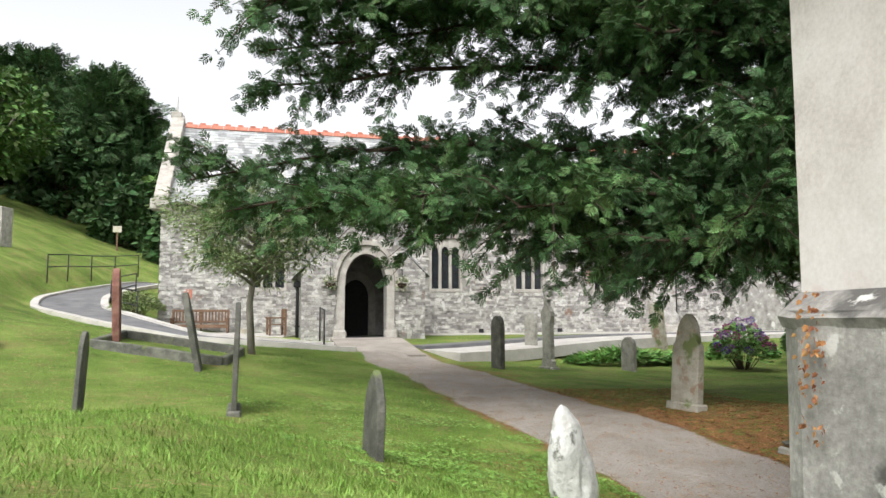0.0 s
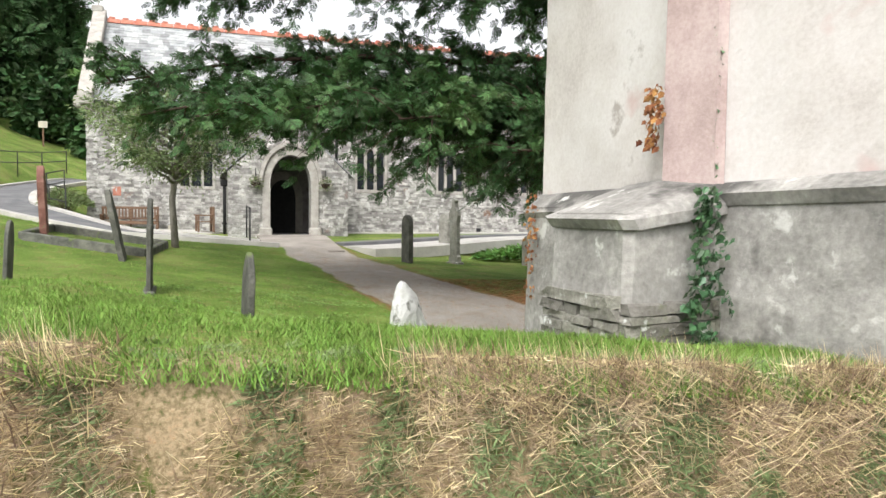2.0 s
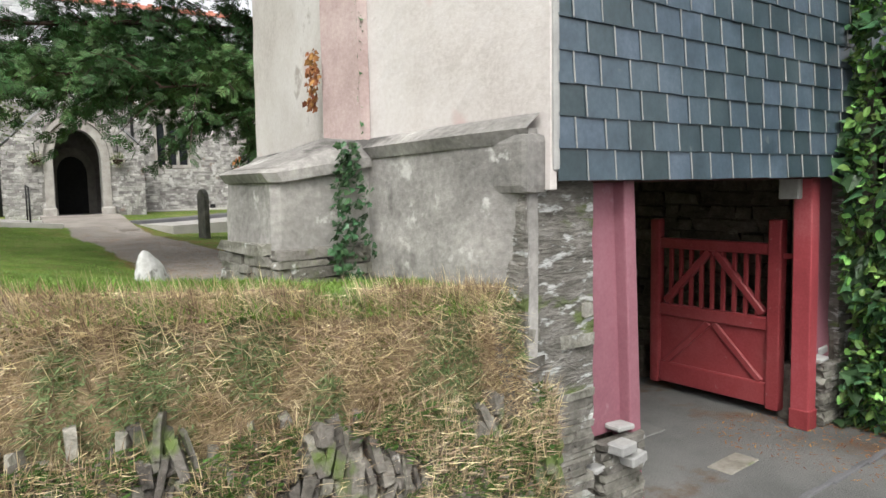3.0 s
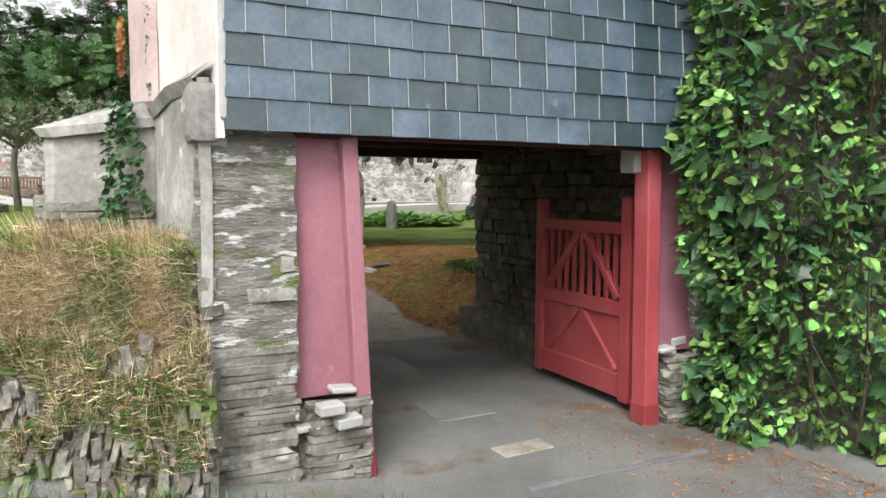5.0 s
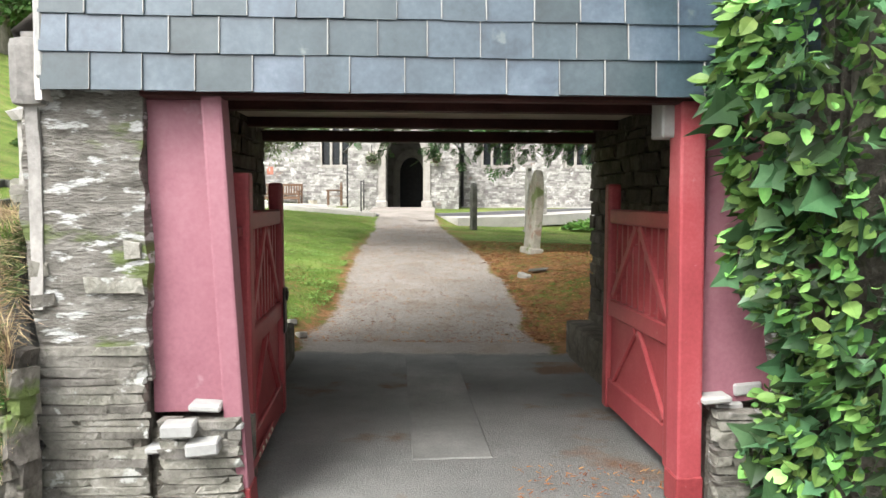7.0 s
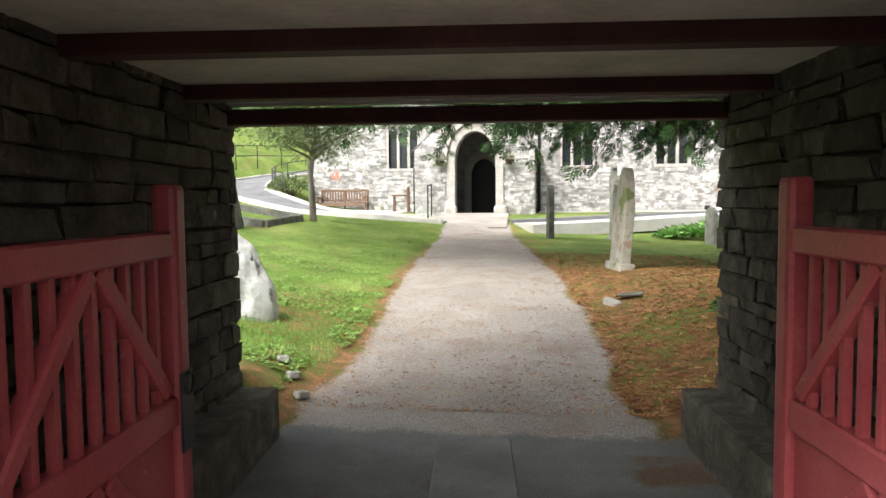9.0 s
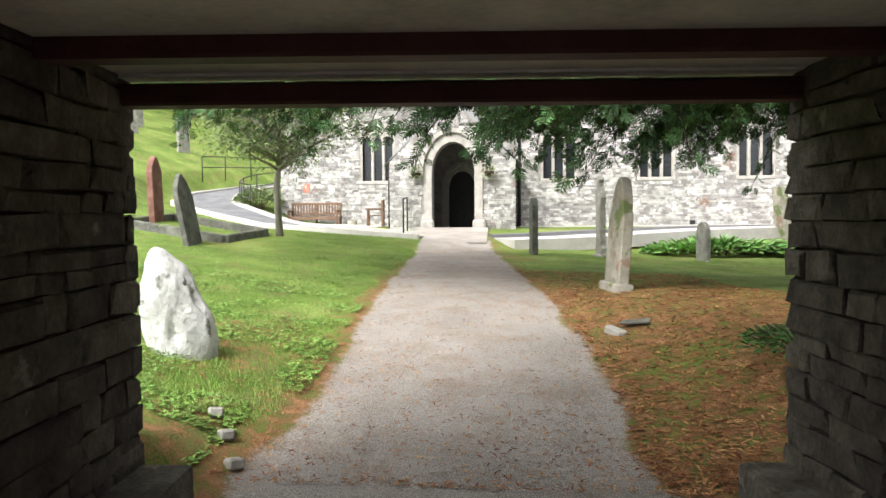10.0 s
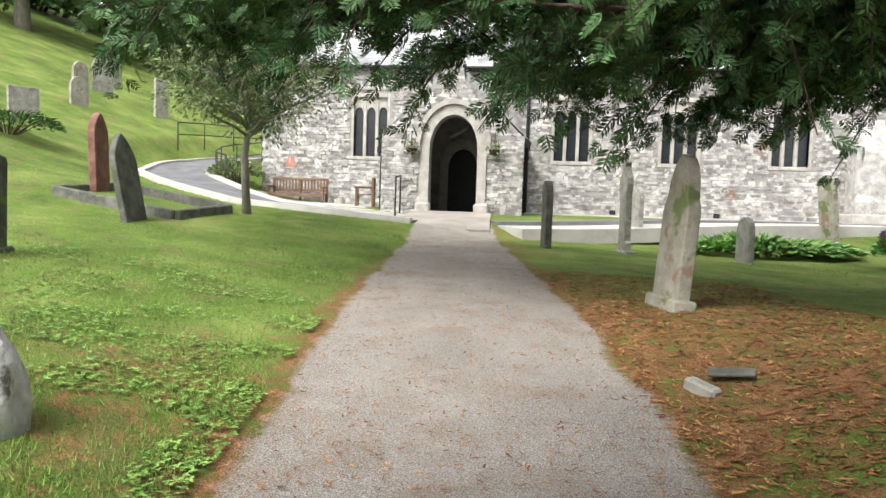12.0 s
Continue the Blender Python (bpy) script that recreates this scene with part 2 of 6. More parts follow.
def ground_material():
    """Lawn, lane, gravel path and needle litter on one sheet, each where its mask on the mesh says, with ragged edges."""
    m = bpy.data.materials.new("churchyard_ground")
    m.use_nodes = True
    n, l = m.node_tree.nodes, m.node_tree.links
    pos = n.new("ShaderNodeNewGeometry").outputs["Position"]

    def tex(scale, detail=6, rough=0.62):
        t = n.new("ShaderNodeTexNoise")
        t.inputs["Scale"].default_value, t.inputs["Detail"].default_value, t.inputs["Roughness"].default_value = scale, detail, rough
        l.new(pos, t.inputs["Vector"])
        return t.outputs[0]

    def math_node(op, a, b):
        k = n.new("ShaderNodeMath")
        k.operation = op
        for i, q in enumerate((a, b)):
            if isinstance(q, (int, float)):
                k.inputs[i].default_value = q
            else:
                l.new(q, k.inputs[i])
        return k.outputs[0]

    def ramp(fac, colours, lo=0.3, hi=0.7):
        r = n.new("ShaderNodeValToRGB")
        el = r.color_ramp.elements
        while len(el) < len(colours):
            el.new(0.5)
        for i, c in enumerate(colours):
            el[i].position, el[i].color = lo + (hi - lo) * i / (len(colours) - 1), (*c, 1)
        l.new(fac, r.inputs[0])
        return r.outputs[0]

    def mix(fac, a, b):
        k = n.new("ShaderNodeMix")
        k.data_type = "RGBA"
        l.new(fac, k.inputs["Factor"])
        l.new(a, k.inputs[6])
        l.new(b, k.inputs[7])
        return k.outputs[2]

    fine, mid, coarse, grit = tex(55), tex(7), tex(0.8), tex(120, 3)
    two = math_node("ADD", math_node("MULTIPLY", fine, 0.5), math_node("MULTIPLY", coarse, 0.5))
    lawn_c = ramp(two, [(0.05, 0.09, 0.014), (0.115, 0.185, 0.03), (0.235, 0.285, 0.08)], 0.38, 0.62)
    lawn_c = mix(ramp(tex(1.7), [(0, 0, 0), (0.6, 0.6, 0.6)], 0.5, 0.68), lawn_c, ramp(fine, [(0.12, 0.09, 0.035), (0.24, 0.2, 0.09)]))
    gm = math_node("ADD", math_node("MULTIPLY", grit, 0.75), math_node("MULTIPLY", coarse, 0.25))
    path_c = ramp(gm, [(0.13, 0.115, 0.1), (0.29, 0.26, 0.23), (0.48, 0.44, 0.4)], 0.36, 0.64)
    path_c = mix(ramp(tex(2.3), [(0, 0, 0), (0.4, 0.4, 0.4)], 0.5, 0.68), path_c, ramp(grit, [(0.14, 0.1, 0.065), (0.27, 0.19, 0.12)]))
    lane_c = ramp(math_node("ADD", math_node("MULTIPLY", grit, 0.4), math_node("MULTIPLY", coarse, 0.6)), [(0.1, 0.102, 0.095), (0.17, 0.171, 0.162), (0.255, 0.254, 0.238)], 0.36, 0.64)
    lane_c = mix(ramp(tex(1.5), [(0, 0, 0), (0.9, 0.9, 0.9)], 0.56, 0.66), lane_c, ramp(fine, [(0.1, 0.06, 0.035), (0.2, 0.13, 0.08)]))
    need_c = ramp(math_node("ADD", math_node("MULTIPLY", grit, 0.6), math_node("MULTIPLY", mid, 0.4)), [(0.07, 0.034, 0.016), (0.2, 0.095, 0.042), (0.36, 0.2, 0.095)], 0.36, 0.64)
    thatch_c = ramp(math_node("ADD", math_node("MULTIPLY", fine, 0.6), math_node("MULTIPLY", mid, 0.4)), [(0.08, 0.068, 0.032), (0.26, 0.2, 0.115), (0.5, 0.4, 0.26)], 0.36, 0.64)
    col = lawn_c
    edge = math_node("MULTIPLY", math_node("ADD", math_node("MULTIPLY", math_node("SUBTRACT", fine, 0.5), 1.0), math_node("MULTIPLY", math_node("SUBTRACT", mid, 0.5), 1.2)), 1.0)
    for key, c, width in (("thatch", thatch_c, 0.25), ("needles", need_c, 0.3), ("path", path_c, 0.12), ("lane", lane_c, 0.1)):
        a = n.new("ShaderNodeAttribute")
        a.attribute_name = key
        v = math_node("ADD", a.outputs["Fac"], math_node("MULTIPLY", edge, 0.55 if key in ("path", "lane") else 1.9))
        r = n.new("ShaderNodeMapRange")
        r.inputs["From Min"].default_value, r.inputs["From Max"].default_value = 0.5 - width, 0.5 + width
        l.new(v, r.inputs[0])
        col = mix(r.outputs[0], col, c)
    b = n["Principled BSDF"]
    l.new(col, b.inputs["Base Color"])
    b.inputs["Roughness"].default_value, b.inputs["Specular IOR Level"].default_value = 0.95, 0.2
    bp = n.new("ShaderNodeBump")
    bp.inputs["Strength"].default_value, bp.inputs["Distance"].default_value = 0.6, 0.02
    l.new(math_node("ADD", fine, grit), bp.inputs["Height"])
    l.new(bp.outputs[0], b.inputs["Normal"])
    return m


M["slate"].node_tree.nodes["Principled BSDF"].inputs["Specular IOR Level"].default_value = 0.8
M["ground"] = ground_material()
M["path"] = material("porch_path_gravel", [(0.2, 0.175, 0.15), (0.3, 0.27, 0.24), (0.4, 0.36, 0.32)], 1.0, 110, 0.95, 0.5, 0.01, coord="World")
M["lane"] = material("worn_floor_stone", [(0.105, 0.106, 0.098), (0.165, 0.165, 0.155), (0.25, 0.247, 0.23)], 1.5, 90, 0.85, 0.35, 0.008, coord="World")
M["ivy_dark"] = material("old_ivy_leaf", [(0.03, 0.075, 0.032), (0.055, 0.12, 0.05), (0.1, 0.18, 0.085)], 4, 14, 0.35, 0.15, 0.004, coord="World", vary=0.5, island=True)
M["clover"] = material("clover_leaf", [(0.09, 0.17, 0.03), (0.15, 0.27, 0.05), (0.24, 0.38, 0.09)], 3, 12, 0.55, 0, coord="World", vary=0.4, island=True)
M["needles"] = material("dead_leaf", [(0.09, 0.04, 0.02), (0.27, 0.115, 0.045), (0.46, 0.25, 0.12)], 5, 90, 0.95, 0, coord="World", vary=0.4, island=True)

# ---- mesh helpers ----
def link_mesh(name, me, mat, parent, label, m, smooth):
    if smooth:
        me.polygons.foreach_set("use_smooth", [True] * len(me.polygons))
    me.materials.append(mat)
    ob = new(name, me)
    ob.parent = parent
    if m is not None:
        ob.matrix_basis = m
    if label:
        ob["label"] = label
    return ob


def part(name, bm, mat, parent=None, label="", smooth=False, m=None):
    """A bmesh as one mesh object under a thing or a part, in its parent's own space."""
    me = bpy.data.meshes.new(name)
    bm.normal_update()
    bm.to_mesh(me)
    bm.free()
    return link_mesh(name, me, mat, parent, label, m, smooth)


def data_ob(name, verts, faces, mat, parent=None, smooth=False, label="", m=None):
    me = bpy.data.meshes.new(name)
    me.from_pydata(verts, [], faces)
    return link_mesh(name, me, mat, parent, label, m, smooth)


def thing(name, m, label, category, group="", kind=""):
    """An Empty at a thing's base, for its parts."""
    ob = new(name)
    ob.empty_display_size = 0.2
    ob.matrix_basis = m
    return tagged(ob, label, category, group, kind)


def box_bm(x0, x1, y0, y1, z0, z1, bevel=0.0, segs=1, bm=None, m=None):
    own = bmesh.new()
    v = bmesh.ops.create_cube(own, size=1)["verts"]
    for a in v:
        a.co = Vector(((x0 + x1) / 2 + a.co.x * (x1 - x0), (y0 + y1) / 2 + a.co.y * (y1 - y0), (z0 + z1) / 2 + a.co.z * (z1 - z0)))
    if bevel:
        bmesh.ops.bevel(own, geom=own.edges[:], offset=bevel, segments=segs, affect="EDGES", profile=0.6)
    if m is not None:
        own.transform(m)
    if bm is None:
        return own
    tmp = bpy.data.meshes.new("tmp")
    own.to_mesh(tmp)
    own.free()
    bm.from_mesh(tmp)
    bpy.data.meshes.remove(tmp)
    return bm


def prism_bm(outline, y0, y1, bevel=0.0):
    """Outline of (x, z) points drawn through from y0 to y1."""
    bm = bmesh.new()
    f = bm.faces.new([bm.verts.new((x, y0, z)) for x, z in outline])
    r = bmesh.ops.extrude_face_region(bm, geom=[f])
    for g in r["geom"]:
        if isinstance(g, bmesh.types.BMVert):
            g.co.y = y1
    bmesh.ops.recalc_face_normals(bm, faces=bm.faces[:])
    if bevel:
        bmesh.ops.bevel(bm, geom=bm.edges[:], offset=bevel, segments=2, affect="EDGES")
    return bm


def tube(points, radii, sides=8):
    """Verts and faces of a tapered tube along points."""
    vs, fs = [], []
    pts = [Vector(p) for p in points]
    for i, p in enumerate(pts):
        d = (pts[min(i + 1, len(pts) - 1)] - pts[max(i - 1, 0)]).normalized()
        a = d.orthogonal().normalized()
        b = d.cross(a)
        for k in range(sides):
            t = 2 * math.pi * k / sides
            vs.append(tuple(p + (a * math.cos(t) + b * math.sin(t)) * radii[i]))
        if i:
            o = (i - 1) * sides
            for k in range(sides):
                fs.append((o + k, o + (k + 1) % sides, o + sides + (k + 1) % sides, o + sides + k))
    fs.append(tuple(range(sides))[::-1])
    fs.append(tuple(range(len(vs) - sides, len(vs))))
    return vs, fs


def scatter(base_v, base_f, mats):
    """Many copies of one small mesh, joined: verts and faces."""
    bv = np.array([(*v, 1.0) for v in base_v])
    ms = np.array(mats)
    vs = np.einsum("nij,vj->nvi", ms, bv)[:, :, :3].reshape(-1, 3)
    k = len(base_v)
    faces = []
    for i in range(len(ms)):
        o = i * k
        faces.extend([tuple(o + a for a in f) for f in base_f])
    return vs.tolist(), faces


def rot_to(d, roll):
    """Rotation that takes +x to d, rolled about it."""
    d = Vector(d).normalized()
    q = Vector((1, 0, 0)).rotation_difference(d)
    return q.to_matrix() @ Matrix.Rotation(roll, 3, "X")

# ---- the ground ----
def sstep(a, b, x):
    t = min(1.0, max(0.0, (x - a) / (b - a)))
    return t * t * (3 - 2 * t)


def bank_y(x):
    """Where the bank's stone face meets the lane."""
    return -0.80 + 0.13 * (2.8 - x)


def lane_z(x):
    return 0.14 * max(0.0, 4.0 - x) if x > -6 else 1.4 + 0.06 * (-6 - x)


def path_z(y):
    return 0.0 if y < 2.6 else (0.42 * sstep(2.0, 8.6, y) + 0.2 * sstep(8.0, 15.0, y) + 0.43 * sstep(15.4, 20.8, y))


def path_mid(y):
    """x of the middle of the churchyard path."""
    return min(4.42, 4.41 - 0.1 * (y - 5.0)) if y > 3 else 4.5


def path_half(y):
    return 0.88 + 0.14 * sstep(14.0, 8.0, y) + 0.1 * sstep(3.6, 2.8, y)


def yard_z(x, y):
    d = path_mid(y) - x
    z = path_z(y)
    if d > 0:
        e = max(0.0, d - path_half(y))
        near = sstep(7.0, 3.5, y)
        far = sstep(15, 21, y)
        z += (0.095 + 0.21 * near + 0.04 * sstep(11.5, 14.0, y) - 0.1 * far) * min(e, 4.0) + (0.17 + 0.05 * far) * max(0.0, e - 4.0) * sstep(2, 16, y)
        z += 0.17 * max(0.0, min(y, 62) - 22.5) * sstep(1.0, 6.0, e)
        z += 0.16 * max(0.0, e - 7.5)
        if e > 30:
            z -= 0.2 * (e - 30)
    else:
        e = max(0.0, -d - path_half(y))
        z += 0.30 * sstep(0.0, 1.6, e) * sstep(9.5, 5.0, y)
        z -= 0.05 * min(e, 4.5) * sstep(9, 13, y) * sstep(19.5, 16.5, y)
    return z


def smooth_line(pts, n=8):
    """Catmull-Rom through plan points."""
    P = [Vector((*p, 0)) for p in pts]
    P = [P[0] * 2 - P[1]] + P + [P[-1] * 2 - P[-2]]
    out = []
    for i in range(1, len(P) - 2):
        a, b, c, d = P[i - 1:i + 3]
        for k in range(n):
            t = k / n
            out.append(0.5 * (2 * b + (c - a) * t + (2 * a - 5 * b + 4 * c - d) * t * t + (3 * b - a - 3 * c + d) * t ** 3))
    return out + [P[-2]]



side = smooth_line([(2.3, 18.35), (0.2, 18.5), (-1.8, 18.85), (-3.6, 19.6), (-5.2, 21.2), (-6.0, 23.4), (-5.9, 26.0), (-5.2, 29.5), (-4.2, 34.0)])


def offset(line, d):
    out = []
    for i, p in enumerate(line):
        t = (line[min(i + 1, len(line) - 1)] - line[max(i - 1, 0)]).normalized()
        out.append(p + Vector((-t.y, t.x, 0)) * d)
    return out


def side_level(p):
    """The side path is cut level across its width."""
    q = min(side, key=lambda c: (c - p).length)
    return yard_z(q.x, q.y)



side_xy = np.array([(p.x, p.y) for p in side])


def cut_z(x, y, z):
    """The slope cut level under the side path."""
    if y < 16.5 or x > 3.5 or x < -9 or y > 36:
        return z
    d2 = ((side_xy - (x, y)) ** 2).sum(axis=1)
    k = int(d2.argmin())
    d = math.sqrt(d2[k])
    lv = yard_z(*side_xy[k]) - 0.03
    return lv + (z - lv) * sstep(1.0, 2.4, d)


def ground_z(x, y):
    b = bank_y(x)
    z = cut_z(x, y, yard_z(x, y))
    if x < 3.05:
        top = 1.27 + 0.06 * (2.6 - x)
        z = top + (z - top) * sstep(b + 0.8, b + 4.6, y)
        k = sstep(b + 0.0, b + 0.3, y)
        return lane_z(x) + (z - lane_z(x)) * k
    if x > 6.5:
        k = sstep(0.2, 1.6, y)
        return z * k + lane_z(x) * (1 - k)
    return z if y > 2.6 else lane_z(x) * sstep(1.0, -1.0, y)


def axis(lo, fine_lo, fine_hi, hi, step):
    out = [lo]
    while out[-1] < fine_lo - 8:
        out.append(out[-1] + max(1.0, (fine_lo - out[-1]) * 0.22))
    a = fine_lo
    while a <= fine_hi:
        out.append(a)
        a += step
    s = step
    while out[-1] < hi:
        s *= 1.3
        out.append(out[-1] + s)
    return out


xs = axis(-400, -9, 15, 400, 0.12)
ys = sorted(axis(-400, -5, 27, 400, 0.12) + [-0.97 + 0.04 * k for k in range(34) if k % 3])
verts, faces = [], []
for y in ys:
    for x in xs:
        xc, yc = max(-60, min(60, x)), max(-40, min(70, y))
        z = ground_z(xc, yc) + 0.02 * noise.noise((x * 1.1, y * 1.1, 0)) * (1 if y > 3 or x < 2.8 else 0.2)
        verts.append((x, y, z))
nx = len(xs)
for j in range(len(ys) - 1):
    for i in range(nx - 1):
        faces.append((j * nx + i, j * nx + i + 1, (j + 1) * nx + i + 1, (j + 1) * nx + i))
ground = data_ob("ground", verts, faces, M["ground"], smooth=True)
tagged(ground, "mown grass churchyard ground with gravel path and needle litter", "ground", kind="structure")


def masks(x, y):
    """How much of path, lane, needle litter and dry thatch lies at a place."""
    wob = 0.10 * noise.noise((x * 1.3, y * 1.3, 3))
    d = abs(x - path_mid(y)) - path_half(y) + wob
    lane = path = need = 0.0
    if y < 2.9:
        lane = 1.0 if 2.95 < x < 6.6 or y < bank_y(x) + 0.0 else 0.0
        if x > 6.5:
            lane = 1.0 if y < -0.3 else 0.0
        lane *= 1.0 - sstep(2.4, 2.9, y)
    if 2.3 < y < 19.6:
        path = min(1.0, max(0.0, 0.5 - d / 0.3))
    if 2.3 < y < 19.0 and d > -0.3:
        need = 0.75 * sstep(0.45, 0.0, d) * sstep(17, 8, y)
        if x > path_mid(y):
            reach = 2.7 * sstep(10.0, 5.6, y) + 0.15
            need = max(need, 0.68 * sstep(reach + 0.9, reach - 0.7, d + 5 * wob) * sstep(-0.75, 0.15, noise.noise((x * 0.9, y * 0.9, 12)) + 0.35))
        else:
            need = max(need, 0.4 * sstep(1.3, 0.3, math.hypot(x - 2.7, (y - 5.2) * 0.7)), 0.5 * sstep(0.9, 0.3, math.hypot(x - 3.1, y - 3.2)))
    b = y - bank_y(x)
    thatch = 0.85 * sstep(-0.02, 0.06, b) * sstep(0.62, 0.36, b) if x < 3.1 else 0.0
    return path, lane, need, thatch


vals = [masks(v[0], v[1]) for v in verts]
for k, key in enumerate(("path", "lane", "needles", "thatch")):
    at = ground.data.attributes.new(key, "FLOAT", "POINT")
    at.data.foreach_set("value", [v[k] for v in vals])

# ---- stones, slates and leaves shared by the walls and trees ----
rng = random.Random(7)


def stone_shape(seed, inset=0.1, wob=0.1):
    """A rough block, face at y = -0.5, one unit across: verts and faces."""
    r = random.Random(seed)
    c = [(-0.5, -0.5), (0.5, -0.5), (0.5, 0.5), (-0.5, 0.5)]
    back = [(x * 0.98, 0.5, z * 0.98) for x, z in c]
    ring = [(x + r.uniform(-wob, wob) * 0.4, -0.2, z + r.uniform(-wob, wob) * 0.6) for x, z in c]
    face = [(x * (1 - inset) + r.uniform(-wob, wob) * 0.5, -0.5 + r.uniform(0, 0.12), z * (1 - 1.6 * inset) + r.uniform(-wob, wob) * 0.7) for x, z in c]
    vs = back + ring + face
    fs = [(8, 9, 10, 11)]
    for a in range(4):
        b = (a + 1) % 4
        fs += [(4 + a, 4 + b, 8 + b, 8 + a), (a, b, 4 + b, 4 + a)]
    return vs, fs


def stone_meshes(tag, mat, n=6, inset=0.1, wob=0.1):
    out = []
    for i in range(n):
        me = bpy.data.meshes.new(tag)
        vs, fs = stone_shape(i * 3 + len(tag), inset, wob)
        me.from_pydata(vs, [], fs)
        me.materials.append(mat)
        out.append(me)
    return out


def courses(a0, a1, z0, z1, w, h, keep, seed):
    """Random-coursed blocks (a, z, width, height) over a rectangle; keep(a, z, w, h) says which stay."""
    r = random.Random(seed)
    z = z0
    while z < z1:
        hh = h * r.uniform(0.6, 1.35)
        a = a0 - r.uniform(0, w)
        while a < a1:
            ww = w * r.choice((0.5, 0.7, 0.9, 1.1, 1.5, 1.9)) * r.uniform(0.85, 1.15)
            lo, hi = max(a, a0), min(a + ww, a1)
            if hi - lo > 0.05 and keep((lo + hi) / 2, z + hh / 2, hi - lo, hh):
                yield (lo + hi) / 2, z + hh / 2, (hi - lo) * 0.95, hh * 0.93
            a += ww
        z += hh


def lay(name, blocks, mats, parent, depth, place, limit, near, joined_mat, roll=2.0, seed=1):
    """Blocks on a wall: those nearest to near as parts of their own, up to limit; the rest joined into one."""
    r = random.Random(seed)
    blocks = sorted(blocks, key=lambda b: (b[0] - near[0]) ** 2 + (b[1] - near[1]) ** 2)
    rest = [[] for _ in mats]
    for i, (a, z, w, h) in enumerate(blocks):
        m = place @ Matrix.Translation((a, -depth * r.uniform(0.0, 0.45), z)) @ pose(0, 0, 0, 0, r.uniform(-roll, roll), 0) @ Matrix.Diagonal((w, depth * 2, h, 1))
        k = r.randrange(len(mats))
        if i < limit:
            ob = new(name, mats[k])
            ob.parent = parent
            ob.matrix_basis = m
        else:
            rest[k].append(np.array(m))
    vs, fs = [], []
    for k, ms in enumerate(rest):
        if ms:
            v, f = scatter([tuple(x.co) for x in mats[k].vertices], [tuple(p.vertices) for p in mats[k].polygons], ms)
            o = len(vs)
            vs += v
            fs += [tuple(o + q for q in p) for p in f]
    if vs:
        tagged(data_ob(name + "_masonry", vs, fs, joined_mat, parent), "", "", kind="stuff")


def leaf_shape(kind):
    """A folded leaf along +x, one unit long."""
    if kind == "ivy":
        o = [(0, 0.06), (0.05, 0.34), (0.3, 0.28), (0.42, 0.46), (0.6, 0.24), (1, 0)]
    elif kind == "round":
        o = [(0, 0.03), (0.2, 0.26), (0.5, 0.34), (0.8, 0.2), (1, 0)]
    else:
        o = [(0, 0.02), (0.3, 0.15), (0.65, 0.13), (1, 0)]
    vs = [(x, 0, -0.12 * x * x) for x, _ in o]
    k = len(o)
    vs += [(x, y, 0.3 * y - 0.16 * x * x) for x, y in o[:-1]] + [(x, -y, 0.3 * y - 0.16 * x * x) for x, y in o[:-1]]
    fs = []
    for i in range(k - 2):
        fs += [(i, i + 1, k + i + 1, k + i), (i + 1, i, 2 * k - 1 + i, 2 * k + i)]
    fs += [(k - 2, k - 1, 2 * k - 2), (k - 1, k - 2, 3 * k - 3)]
    return vs, fs


def spray_shape():
    """A flat yew spray along +x, one unit long: a twig with blades to both sides."""
    vs, fs = [], []

    def blade(x, y, dx, dy, w):
        o = len(vs)
        n = Vector((dx, dy, 0)).normalized()
        s = Vector((-n.y, n.x, 0)) * w
        p = Vector((x, y, -0.12 * x * x))
        q = p + Vector((dx, dy, -0.05))
        mid = p.lerp(q, 0.5)
        vs.extend([tuple(p), tuple(mid + s + Vector((0, 0, 0.02))), tuple(q), tuple(mid - s + Vector((0, 0, 0.02)))])
        fs.append((o, o + 1, o + 2, o + 3))

    blade(0, 0, 1.0, 0, 0.05)
    for i in range(5):
        x = 0.06 + 0.17 * i
        ln = 0.42 * (1.05 - 0.6 * x)
        for s in (-1, 1):
            blade(x, 0, ln * 0.8, s * ln * (0.9 + 0.2 * (i % 2)), 0.062)
    return vs, fs


SPRAY = spray_shape()


def mat4(rot, loc, s):
    m = rot.to_4x4()
    m = Matrix.Translation(loc) @ m @ Matrix.Diagonal((s, s, s, 1))
    return np.array(m)

# ---- the lychgate: a slate-hung room on stone side walls over the path ----
GATE = pose(4.89, -0.42, 0, 0, 0, 5.5)
gatehouse = thing("lychgate", GATE, "slate-hung lychgate with limewashed side walls over the path", "gatehouse")
FAR, TOP = 3.08, 4.3
# side walls in rubble coloured dark for the shade inside
wall_w = part("wall", box_bm(-1.66, -1.47, 0.02, FAR - 0.04, -0.4, TOP, 0.02), M["passage_shaded"], gatehouse, "rubble side wall, passage shade in its colour")
wall_e = part("wall", box_bm(1.39, 1.84, 0.02, FAR, -0.4, TOP, 0.02), M["passage_shaded"], gatehouse, "rubble side wall, passage shade in its colour")


